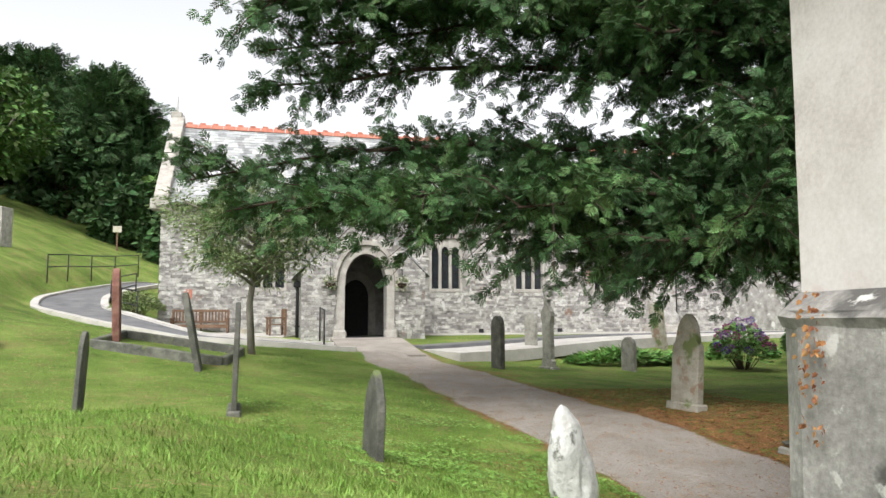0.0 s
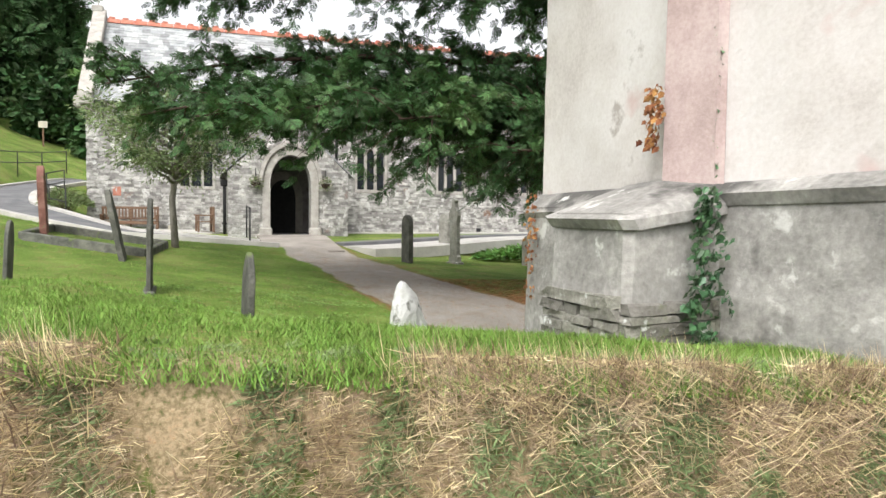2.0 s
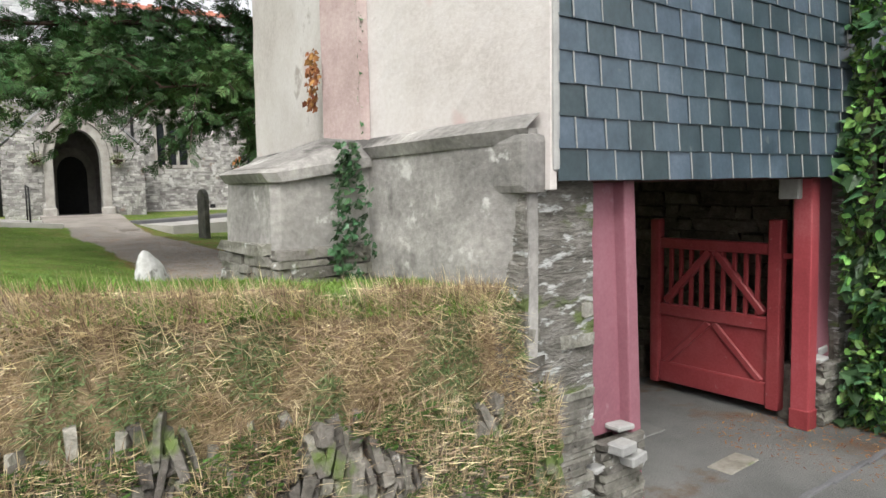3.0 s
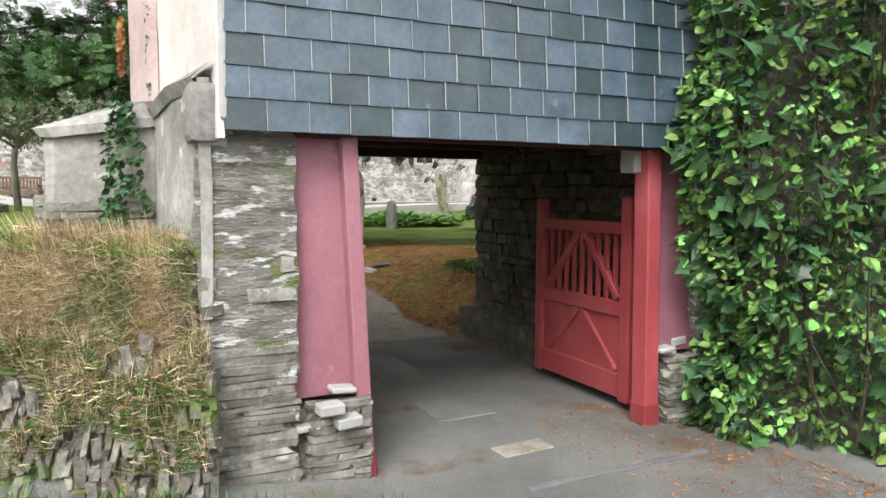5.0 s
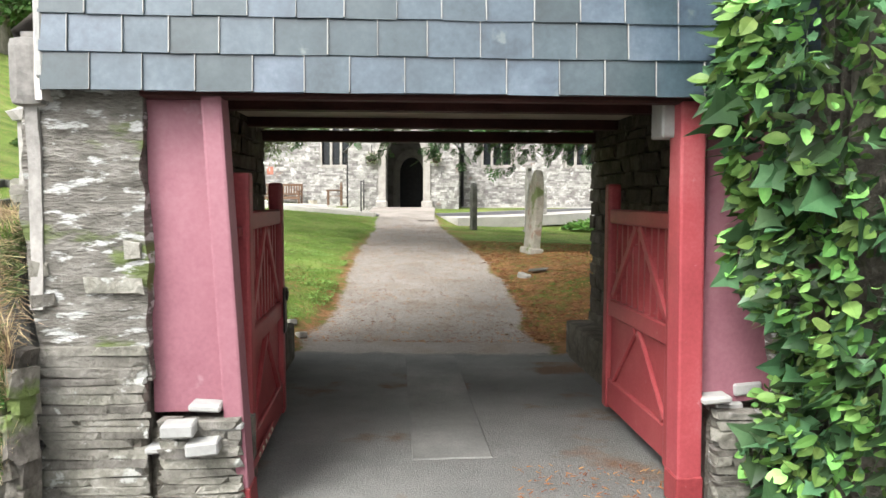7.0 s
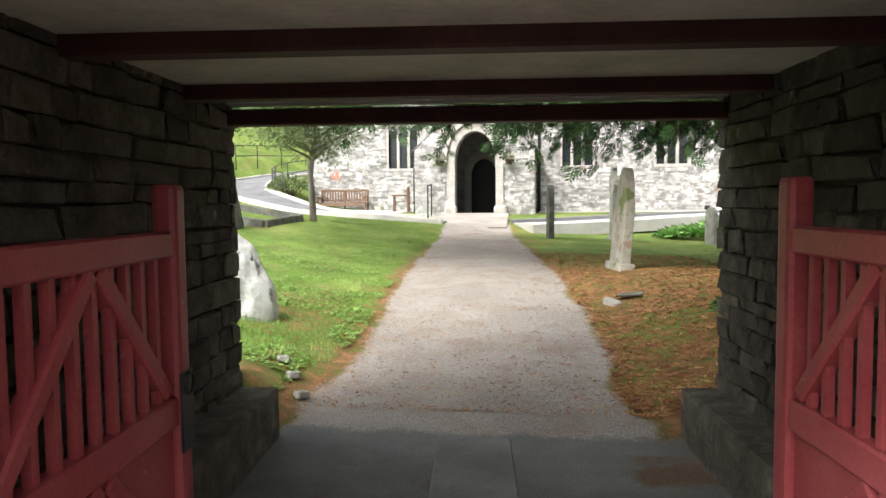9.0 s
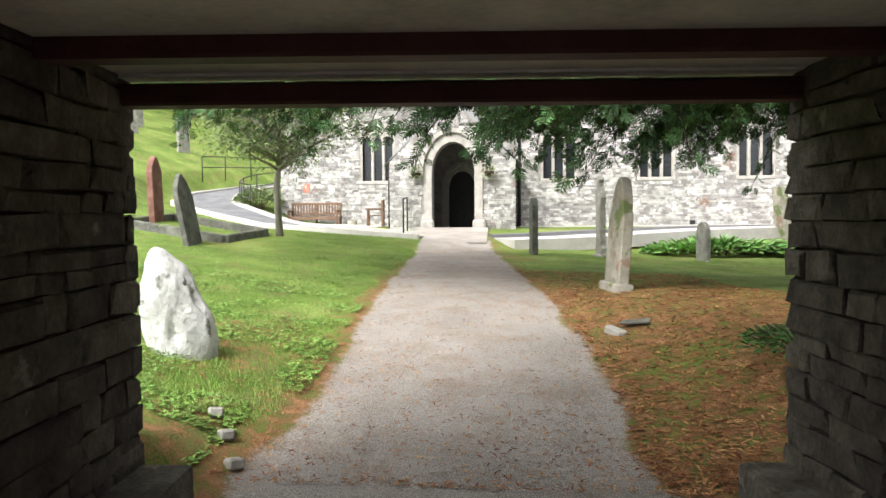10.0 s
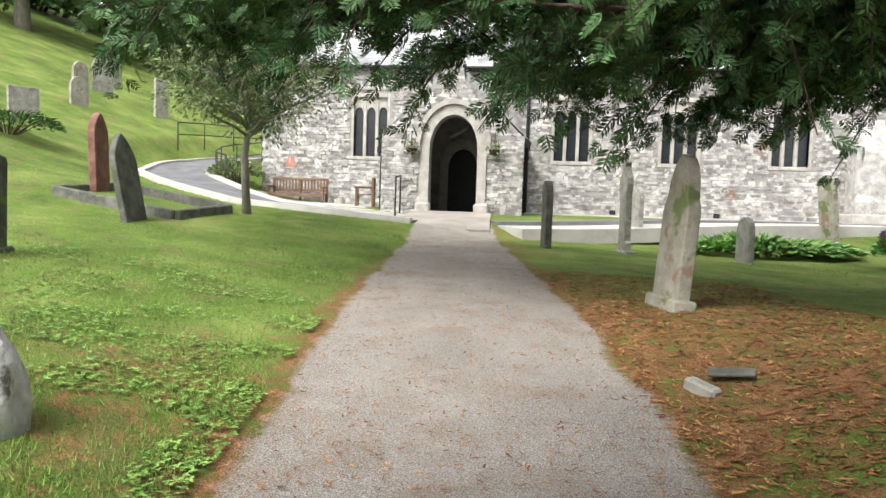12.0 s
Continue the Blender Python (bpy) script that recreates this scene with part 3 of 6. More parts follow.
def skin(outline, z0, z1, lean, mat, name, label, wob=0.012, seed=0, step=0.09):
    """A render coat: the plan outline (u, v) drawn up from z0 to z1 with its face made uneven; lean moves the top in by that much."""
    pts = []
    for (a, b), (c, d) in zip(outline, outline[1:]):
        n = max(1, int(math.hypot(c - a, d - b) / step))
        pts += [(a + (c - a) * i / n, b + (d - b) * i / n) for i in range(n)]
    pts.append(outline[-1])
    zs = [z0 + (z1 - z0) * i / max(1, round((z1 - z0) / step)) for i in range(max(1, round((z1 - z0) / step)) + 1)]
    vs, fs = [], []
    for z in zs:
        for i, (u, v) in enumerate(pts):
            k = 0 if i in (0, len(pts) - 1) else 1
            w = wob * (noise.noise((u * 2 + seed, v * 2, z * 2)) + 0.4 * noise.noise((u * 9, v * 9 + seed, z * 9))) * k
            vs.append((u + w + lean * (z - z0) / (z1 - z0), v + w * 0.4, z))
    n = len(pts)
    for j in range(len(zs) - 1):
        fs += [(j * n + i, (j + 1) * n + i, (j + 1) * n + i + 1, j * n + i + 1) for i in range(n - 1)]
    top = list(range((len(zs) - 1) * n, len(zs) * n))
    fs.append(tuple(top[::-1]))
    return data_ob(name, vs, fs, mat, gatehouse, False, label)


skin([(-1.5, FAR + 0.0), (-1.765, FAR - 0.02), (-1.95, 1.50), (-1.90, 1.42), (-1.85, 1.20), (-1.715, -0.09), (-1.685, -0.1), (-1.685, 0.3)], 1.72, TOP, 0.01, M["render"], "render_coat", "limewashed render, stained pink")
skin([(-1.97, 1.505), (-1.995, 1.49), (-1.915, 1.20), (-1.855, 1.19), (-1.852, 1.3)], 1.92, TOP, 0.01, M["render_pink"], "render_return", "darker pinkish render strip", 0.006, 3)
skin([(-1.6, FAR + 0.0), (-1.915, FAR - 0.03), (-1.985, 2.90), (-2.05, 1.75), (-1.9, 1.7)], 0.7, 1.9, 0.015, M["cement"], "plinth", "stained grey cement plinth", 0.015, 5)
skin([(-1.9, 1.86), (-2.44, 1.84), (-2.49, 1.79), (-2.48, 1.22), (-2.43, 1.19), (-1.85, 1.17)], 1.38, 1.86, 0.02, M["cement"], "buttress", "dark weathered cement-rendered buttress base", 0.018, 6, 0.06)
skin([(-1.8, 1.5), (-1.91, 1.42), (-1.87, 0.3), (-1.80, -0.03), (-1.75, -0.035), (-1.75, 0.2)], 0.9, 1.99, 0.015, M["cement"], "plinth", "weathered grey cement plinth", 0.015, 9)
# sloping weathering on the buttress and plinth
vs = [(-1.935, FAR - 0.01, 1.87), (-2.0, 2.91, 1.86), (-2.065, 1.75, 1.88), (-1.95, 1.5, 2.02), (-1.765, FAR - 0.01, 2.0)]
data_ob("weathering", vs + [(x * 0.985, y, z - 0.06) for x, y, z in vs[:3]], [(0, 1, 2, 3, 4), (0, 5, 6, 1), (1, 6, 7, 2)], M["cement"], gatehouse, False, "mossy sloping cement ledge")
vs = [(-1.9, 1.90, 1.95), (-2.49, 1.88, 1.84), (-2.525, 1.80, 1.83), (-2.515, 1.20, 1.83), (-2.45, 1.155, 1.83), (-1.86, 1.13, 1.92), (-1.86, 1.2, 2.03), (-1.97, 1.5, 2.05), (-1.93, 1.86, 2.03)]
data_ob("weathering", vs + [(x * 0.985, y, z - 0.05) for x, y, z in vs[:6]], [(0, 1, 8), (1, 2, 7, 8), (2, 3, 7), (3, 4, 6, 7), (4, 5, 6), (0, 9, 10, 1), (1, 10, 11, 2), (2, 11, 12, 3), (3, 12, 13, 4), (4, 13, 14, 5)], M["cement"], gatehouse, False, "worn sloping cement cap of the buttress")
vs = [(-1.93, 1.42, 1.96), (-1.90, 0.3, 1.98), (-1.82, -0.05, 1.99), (-1.735, -0.05, 2.06), (-1.845, 1.42, 2.03)]
data_ob("weathering", vs + [(x * 0.985, y, z - 0.06) for x, y, z in vs[:3]], [(0, 1, 2, 3, 4), (0, 5, 6, 1), (1, 6, 7, 2)], M["cement"], gatehouse, False, "mossy sloping cement ledge")
part("kneeler", box_bm(-1.835, -1.70, -0.07, 0.3, 1.7, 1.97, 0.04, 2), M["cement"], gatehouse, "rounded pale block above the pier")
# rubble under the buttress
under = part("rubble_footing", box_bm(-2.43, -1.80, 1.25, 1.8, 0.5, 1.385, 0.01), M["pier_core"], gatehouse)
pier_mesh = stone_meshes("stone", M["pier"], 6, 0.04, 0.2)
lay("stone", courses(0, 0.62, 0.9, 1.39, 0.3, 0.05, lambda *a: True, 4), pier_mesh, under, 0.06, pose(-2.46, 1.84, 0, 0, 0, -90), 300, (1, 1), M["pier"], 3)
lay("stone", courses(0, 0.66, 0.9, 1.39, 0.28, 0.05, lambda *a: True, 5), pier_mesh, under, 0.06, pose(-2.48, 1.22, 0, 0, 0, 0), 300, (1, 1), M["pier"], 3)

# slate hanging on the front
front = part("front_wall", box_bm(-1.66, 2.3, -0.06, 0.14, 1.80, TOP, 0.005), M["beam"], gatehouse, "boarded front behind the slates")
part("mortar_edge", box_bm(-1.708, -1.672, -0.115, -0.03, 1.80, TOP, 0.01), M["lead"], gatehouse, "pale mortar fillet")
slates = []
for i in range(4):
    r = random.Random(i)
    bm = box_bm(-0.5, 0.5, -0.5, 0.5, -0.5, 0.5)
    for v in bm.verts:
        if v.co.z < 0:
            v.co.z += r.uniform(-0.012, 0.012)
        v.co.x += r.uniform(-0.006, 0.006)
    me = bpy.data.meshes.new("slate")
    bm.to_mesh(me)
    bm.free()
    me.materials.append(M["slate"])
    slates.append(me)
joints, gauge = [], 0.143
above = [[] for _ in slates]
for row in range(17):
    zb = 1.756 + gauge * row
    u = -1.69
    k = 0
    while u < 2.28:
        w = 0.195 * rng.uniform(0.88, 1.12)
        if k == 0 and row % 2:
            w *= 0.5
        m = Matrix.Translation((u + w / 2, -0.105 + rng.uniform(-0.002, 0.002), zb + 0.115)) @ pose(0, 0, 0, -4.5 + rng.uniform(-0.5, 0.5), rng.uniform(-0.35, 0.35), 0) @ Matrix.Diagonal((w - 0.004, 0.008, 0.23, 1))
        q = rng.randrange(4)
        if row < 12:
            ob = new("slate", slates[q])
            ob.parent = front
            ob.matrix_basis = m
        else:
            above[q].append(np.array(m))
        joints.append(np.array(Matrix.Translation((u + w, -0.1195, zb + 0.072)) @ pose(0, 0, 0, -4.5, rng.uniform(-0.5, 0.5), 0) @ Matrix.Diagonal((rng.uniform(0.002, 0.005), 0.006, 0.14, 1))))
        k += 1
        u += w
for q, ms in enumerate(above):
    v, f = scatter([tuple(x.co) for x in slates[q].vertices], [tuple(p.vertices) for p in slates[q].polygons], ms)
    tagged(data_ob("slate_courses", v, f, M["slate"], front), kind="stuff")
v, f = scatter([tuple(x.co) for x in slates[0].vertices], [tuple(p.vertices) for p in slates[0].polygons], joints)
tagged(data_ob("mortar_joints", v, f, M["lead"], front, label="pale mortar in the slate joints"), kind="stuff")
part("wall", box_bm(-1.468, 1.388, FAR - 0.16, FAR - 0.02, 1.935, TOP, 0.01), M["render"], gatehouse, "limewashed rear wall")
part("roof", prism_bm([(-2.2, TOP - 0.02), (2.3, TOP - 0.02), (0.05, 6.0)], -0.35, FAR + 0.3), M["roof"], gatehouse, "plain slate roof")
part("ceiling", box_bm(-1.468, 1.388, 0.15, FAR - 0.165, 1.945, 2.08), M["plaster"], gatehouse, "cream plaster ceiling between beams")
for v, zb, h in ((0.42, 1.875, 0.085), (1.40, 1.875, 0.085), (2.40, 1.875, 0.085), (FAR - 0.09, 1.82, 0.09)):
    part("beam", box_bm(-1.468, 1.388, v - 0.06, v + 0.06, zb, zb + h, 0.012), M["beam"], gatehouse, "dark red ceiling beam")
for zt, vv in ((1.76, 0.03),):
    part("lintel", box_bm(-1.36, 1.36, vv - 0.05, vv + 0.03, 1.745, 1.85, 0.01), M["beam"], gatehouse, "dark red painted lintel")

# stone piers, boarded cheeks and posts at the front
for s in (-1, 1):
    lo, hi = (-1.79, -1.36) if s < 0 else (1.3, 1.84)
    pier = part("pier", box_bm(lo + 0.01, hi - 0.01, -0.01, 0.35, -0.3, 1.76, 0.02), M["pier_core"], gatehouse, "lichened slate-rubble pier")
    lay("stone", courses(lo - 0.01, hi, -0.06, 0.72, 0.36, 0.036, lambda *a: True, 20 + s), pier_mesh, pier, 0.024, pose(0, -0.006, 0), 160, (0, 0.8), M["pier"], 2.0, 31 + s)
    lay("stone", courses(lo - 0.01, hi, 0.72, 1.75, 0.24, 0.085, lambda a, z, w, h: rng.random() < 0.1, 24 + s), pier_mesh, pier, 0.014, pose(0, -0.016, 0), 120, (0, 0.8), M["pier"], 4.0, 35 + s)
    skin([(lo - 0.012, 0.3), (lo - 0.012, -0.018), (hi, -0.02), (hi, 0.3)], 0.6, 1.77, 0.0, M["pier_rough"], "pier_face", "rough layered stone blotched with pale lichen", 0.045, 12 + s, 0.03)
    a, b = (-1.37, -0.98) if s < 0 else (1.03, 1.37)
    stub = part("ledge", box_bm(a, b, 0.02, 0.3, -0.2, 0.4, 0.03), M["pier_core"], gatehouse, "rubble ledge under the boarding")
    lay("stone", courses(a + 0.06 * (s < 0), b, -0.06, 0.42, 0.34, 0.034, lambda *q: True, 40 + s), pier_mesh, stub, 0.045, pose(0, 0.0, 0), 90, (0, 0.2), M["pier"], 3, 41 + s)
    bm = bmesh.new()
    for k in range(5):
        box_bm(s * 1.17 - 0.12 + 0.06 * k - 0.05, s * 1.17 - 0.12 + 0.06 * k + 0.08, -0.05, 0.05, 0.395, 0.425 + 0.025 * (k % 2), 0.008, 1, bm, pose(0, 0, 0, 0, 4 * (k % 3 - 1), 4 * (k % 2)))
    part("ledge_cap", bm, M["lead"], gatehouse, "limewashed broken stones")
    a, b = sorted((s * 1.0, s * 1.355))
    edge_u = [(-1.355, 0.45), (-1.0, 0.45), (-1.075, 1.75), (-1.355, 1.75)] if s < 0 else [(a, 0.45), (b, 0.45), (b, 1.75), (a, 1.75)]
    part("cheek_board", prism_bm(edge_u, 0.05, 0.085, 0.003), M["pink"], gatehouse, "faded pink-red painted boarding")
    hw_ = 0.042 if s < 0 else 0.055
    post = part("post", box_bm(-hw_, hw_, -0.02, 0.11, 0.0, 1.76, 0.012, 2), M["pink"] if s < 0 else M["post_red"], gatehouse, "faded pink-red gate post" if s < 0 else "red painted gate post", m=pose(-0.99 if s < 0 else 0.93, 0, 0, 0, -2.9 if s < 0 else -0.8, 0))
    part("iron_shoe", box_bm(-hw_ - 0.006, hw_ + 0.006, -0.026, 0.116, 0.0, 0.14, 0.006), M["red"], post, "painted iron shoe")
# rubble lining of the passage and the low benches along it, all in the shade-darkened stone
dark_mesh = stone_meshes("stone", M["passage_shaded"], 5, 0.08, 0.18)
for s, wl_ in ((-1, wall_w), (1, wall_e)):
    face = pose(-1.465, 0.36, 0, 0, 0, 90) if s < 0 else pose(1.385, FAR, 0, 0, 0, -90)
    lay("stone", courses(0, FAR - 0.38, -0.05, 1.98, 0.3, 0.11, lambda *a: True, 60 + s), dark_mesh, wl_, 0.035, face, 160, (2.0 if s < 0 else 0.6, 0.9), M["passage_shaded"], 2, 61)
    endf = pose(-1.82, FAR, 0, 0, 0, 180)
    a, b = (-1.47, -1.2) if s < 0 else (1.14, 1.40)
    part("bench", box_bm(a, b, 1.55, FAR - 0.02, -0.1, 0.30, 0.03, 2), M["passage_shaded"], gatehouse, "low stone bench along the passage, coloured for its shade")
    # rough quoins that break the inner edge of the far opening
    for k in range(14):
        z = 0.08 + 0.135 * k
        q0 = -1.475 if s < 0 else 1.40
        part("quoin", box_bm(q0 - 0.04 + rng.uniform(-0.012, 0.012), q0 + 0.04 + rng.uniform(-0.012, 0.012), FAR - rng.uniform(0.12, 0.3), FAR + rng.uniform(0.0, 0.02), z - rng.uniform(0.04, 0.08), z + rng.uniform(0.05, 0.075), 0.02), M["passage_shaded"], wl_)

# meter box
mb = thing("meter_box", GATE @ pose(0.86, 0.12, 1.63), "small grey painted box fixed beside the gate post", "box")
part("body", box_bm(-0.06, 0.06, -0.07, 0.07, -0.02, 0.14, 0.008), M["box"], mb)
part("lid", box_bm(-0.066, 0.066, -0.078, 0.078, 0.142, 0.158, 0.005), M["box"], mb)


def gate_leaf(m, label):
    """A framed and braced gate, hinge stile at the origin, leaf along +x, 1.02 long."""
    g = thing("wooden_gate", m, label, "gate", "pair of gates")
    L, R = 1.02, M["red"]
    part("hinge_stile", box_bm(-0.05, 0.05, -0.045, 0.045, 0.06, 1.46, 0.015, 2), R, g)
    part("meeting_stile", box_bm(L - 0.045, L + 0.045, -0.04, 0.04, 0.06, 1.44, 0.02, 2), R, g)
    part("top_rail", box_bm(0.05, L - 0.045, -0.032, 0.032, 1.2, 1.285, 0.008), R, g)
    part("middle_rail", box_bm(0.05, L - 0.045, -0.032, 0.032, 0.64, 0.74, 0.008), R, g)
    part("bottom_rail", box_bm(0.05, L - 0.045, -0.032, 0.032, 0.08, 0.25, 0.008), R, g)
    part("panel", box_bm(0.05, L - 0.045, -0.008, 0.008, 0.25, 0.64), R, g)
    n = 9
    for i in range(n):
        x = 0.05 + (L - 0.095) * (i + 1) / (n + 1)
        part("bar", box_bm(x - 0.013, x + 0.013, -0.013, 0.013, 0.74, 1.2), R, g)
    mid = L / 2
    for x0, z0, x1, z1 in ((0.09, 0.76, mid - 0.02, 1.2), (L - 0.09, 0.76, mid + 0.02, 1.2), (0.1, 0.25, mid - 0.02, 0.63), (L - 0.1, 0.25, mid + 0.02, 0.63)):
        ln = math.hypot(x1 - x0, z1 - z0)
        ang = math.degrees(math.atan2(z1 - z0, x1 - x0))
        part("brace", box_bm(0, ln, -0.028, 0.028, -0.028, 0.028, 0.008), R, g, m=pose(x0, 0, z0, 0, -ang, 0))
    st = part("strap_hinge", box_bm(-0.1, 0.5, -0.05, -0.046, 0.13, 0.17), R, g, "painted iron strap hinge")
    for k in range(5):
        part("rivet", box_bm(0.06 + 0.09 * k, 0.08 + 0.09 * k, -0.056, -0.049, 0.14, 0.16, 0.002), M["plaster"], st, "pale rivet")
    part("hinge_pin", box_bm(-0.14, -0.05, -0.015, 0.015, 1.18, 1.22, 0.004), R, g)
    return g


gate_leaf(GATE @ pose(0.985, 0.28, 0.0, 0, 0, 90), "red painted braced wooden gate standing open inwards")
gl = gate_leaf(GATE @ pose(-1.03, 0.28, 0.0, 0, 0, 91), "red painted braced wooden gate with iron ring latch, open inwards")
vs, fs = tube([(0.035 * math.cos(a), 0, 0.035 * math.sin(a)) for a in [k * math.pi / 5 for k in range(11)]], [0.006] * 11, 6)
data_ob("ring_latch", vs, fs, M["black"], gl, True, "black iron ring latch", pose(1.0, -0.06, 0.78))
part("latch_plate", box_bm(0.96, 1.06, -0.05, -0.041, 0.55, 0.82, 0.004), M["black"], gl, "black iron latch plate")

# worn patch and drain cover in the lane before the gate
dc = part("drain_cover", box_bm(-0.17, 0.17, -0.08, 0.08, -0.03, 0.008, 0.006), M["stone_pale"], None, m=pose(4.86, -0.42, 0.0, 0, 0, 8))
tagged(dc, "worn pale stone drain cover set in the lane", "drain cover")

# joint where the lane's tarmac meets the gate's threshold
bm = bmesh.new()
for k in range(8):
    box_bm(0.15 * k, 0.15 * k + 0.16, -0.022 + 0.006 * (k % 3), 0.018 + 0.005 * (k % 2), -0.03, 0.014 + 0.003 * (k % 2), 0.004, 1, bm)
joint = part("threshold_joint", bm, M["tarmac"], None, m=pose(4.62, -0.95, 0.0, 0, 0, 5))
tagged(joint, "raised dark tarmac joint across the lane before the gate", "joint", kind="structure")

# floor of the passage
part("floor_slab", box_bm(-0.26, 0.16, 0.62, 3.0, -0.05, 0.008, 0.006), M["lane"], None, m=GATE)
tagged(bpy.data.objects["floor_slab"], "long worn stone slab set in the passage floor", "slab")

# ---- the church ----
church = thing("church", pose(0, 0, 0), "grey rubble-stone church with slate roof and arched porch", "church")
NY, WX, EX, EAVE = 23.33, -3.44, 18.1, 5.4
WIN = [(-0.53, 1.04), (5.62, 1.03), (8.78, 1.03), (11.92, 1.03)]
ZS, ZT = 2.67, 4.5
south = part("wall", box_bm(WX, EX, NY, NY + 0.7, 0.3, ZS), M["mortar"], church, "pale grey rubble wall with lime mortar")
part("wall", box_bm(WX, EX, NY, NY + 0.7, ZT, EAVE), M["mortar"], church, "pale grey rubble wall with lime mortar")
x = WX
for wx, ww in WIN + [(EX, 0)]:
    part("wall", box_bm(x, wx, NY, NY + 0.7, ZS, ZT), M["mortar"], church, "pale grey rubble wall with lime mortar")
    x = wx + ww
part("wall", prism_bm([(-3.9, 0), (3.9, 0), (3.9, EAVE), (0, 9.05), (-3.9, EAVE)], 0, 0.6), M["church"], church, "rubble west gable", m=pose(WX, NY + 3.3 + 0.6, 0, 0, 0, -90))
part("wall", box_bm(WX + 0.6, EX, NY + 6.6, NY + 7.2, 0, EAVE), M["church"], church, "rubble rear wall")
part("wall", box_bm(EX - 0.6, EX - 0.01, NY + 0.7, NY + 6.6, 0, EAVE + 2), M["church"], church, "rubble end wall")
part("chancel_wall", box_bm(EX, 30, NY + 0.5, NY + 6, 0, 4.4), M["church"], church, "rubble wall of the lower east part")
part("chancel_roof", prism_bm([(0.2, 4.3), (6.4, 4.3), (3.3, 7.0)], 0, 12), M["roof"], church, "slate roof", m=pose(30, NY + 0.2, 0, 0, 0, 90))
part("floor", box_bm(WX + 0.6, EX - 0.6, NY + 0.7, NY + 6.6, 0.3, 0.5), M["tarmac"], church)


def in_window(a, z, w, h):
    for wx, ww in WIN:
        if wx - 0.1 - w / 2 < a < wx + ww + 0.1 + w / 2 and ZS - 0.12 - h / 2 < z < ZT + 0.16 + h / 2:
            return False
    return not (1.0 < a < 4.65 and z < 4.6)


# roof with its courses, ridge and coping
RY, RZ = 26.6, 8.8
slope = math.atan2(RZ - EAVE, RY - (NY - 0.25))
run = math.hypot(RZ - EAVE, RY - (NY - 0.25))
part("roof_deck", prism_bm([(NY - 0.25, EAVE), (RY, RZ), (2 * RY - NY + 0.25, EAVE), (RY, RZ - 0.3)], -EX - 0.15, -WX - 0.25), M["roof"], church, m=pose(0, 0, 0, 0, 0, 90))
unit = [(-0.5, -0.5, 0), (0.5, -0.5, 0), (0.5, 0.5, 0), (-0.5, 0.5, 0), (-0.5, -0.5, 1), (0.5, -0.5, 1), (0.5, 0.5, 1), (-0.5, 0.5, 1)]
unit_f = [(4, 5, 6, 7), (0, 1, 5, 4), (1, 2, 6, 5), (3, 0, 4, 7)]
ms = []
nrow = 26
for row in range(nrow):
    d = run * row / nrow
    y, z = NY - 0.25 + d * math.cos(slope), EAVE + d * math.sin(slope)
    x = WX + 0.15 - rng.uniform(0, 0.3)
    while x < EX + 0.1:
        w = 0.3 * rng.uniform(0.7, 1.3)
        ms.append(np.array(Matrix.Translation((x + w / 2, y + 0.1 * math.cos(slope), z + 0.1 * math.sin(slope) + 0.012)) @ pose(0, 0, 0, math.degrees(slope) - 3, 0, 0) @ Matrix.Diagonal((w - 0.012, 0.26, 0.018 * rng.uniform(0.7, 1.5), 1))))
        x += w
v, f = scatter(unit, unit_f, ms)
tagged(data_ob("slate_covering", v, f, M["roof"], church, label="pale weathered roof slates"), kind="stuff")
n = 46
for i in range(n):
    x0 = WX + 0.3 + (EX - WX - 0.4) * i / n
    bm = prism_bm([(-0.16, -0.1), (0.16, -0.1), (0.05, 0.07), (-0.05, 0.07)], 0, (EX - WX - 0.4) / n - 0.02)
    box_bm(-0.035, 0.035, 0.05, 0.26, 0.06, 0.15, 0.02, 1, bm)
    part("ridge_tile", bm, M["ridge"], church, "red crested ridge tile", m=pose(x0, RY, RZ + 0.05, 0, 0, -90))
cop = part("coping", prism_bm([(-3.75, EAVE - 0.15), (-3.75, EAVE + 0.2), (0, 9.25), (3.75, EAVE + 0.2), (3.75, EAVE - 0.15), (0, 8.75)], -0.12, 0.32, 0.02), M["dressed"], church, "pale stone gable coping", m=pose(WX - 0.05, RY, 0, 0, 0, -90))
part("kneeler", box_bm(WX - 0.3, WX + 0.3, NY - 0.35, NY + 0.2, EAVE - 0.25, EAVE + 0.12, 0.04), M["dressed"], church, "stone kneeler")
part("finial", box_bm(WX - 0.22, WX + 0.18, RY - 0.15, RY + 0.15, 9.1, 9.35, 0.04), M["dressed"], church, "stone finial block with rod")
vs, fs = tube([(WX, RY, 9.3), (WX, RY, 9.95)], [0.03, 0.015], 6)
data_ob("finial_rod", vs, fs, M["dressed"], church)
part("gutter", box_bm(WX + 0.3, EX, NY - 0.32, NY - 0.2, EAVE - 0.09, EAVE, 0.02), M["black"], church, "black eaves gutter")


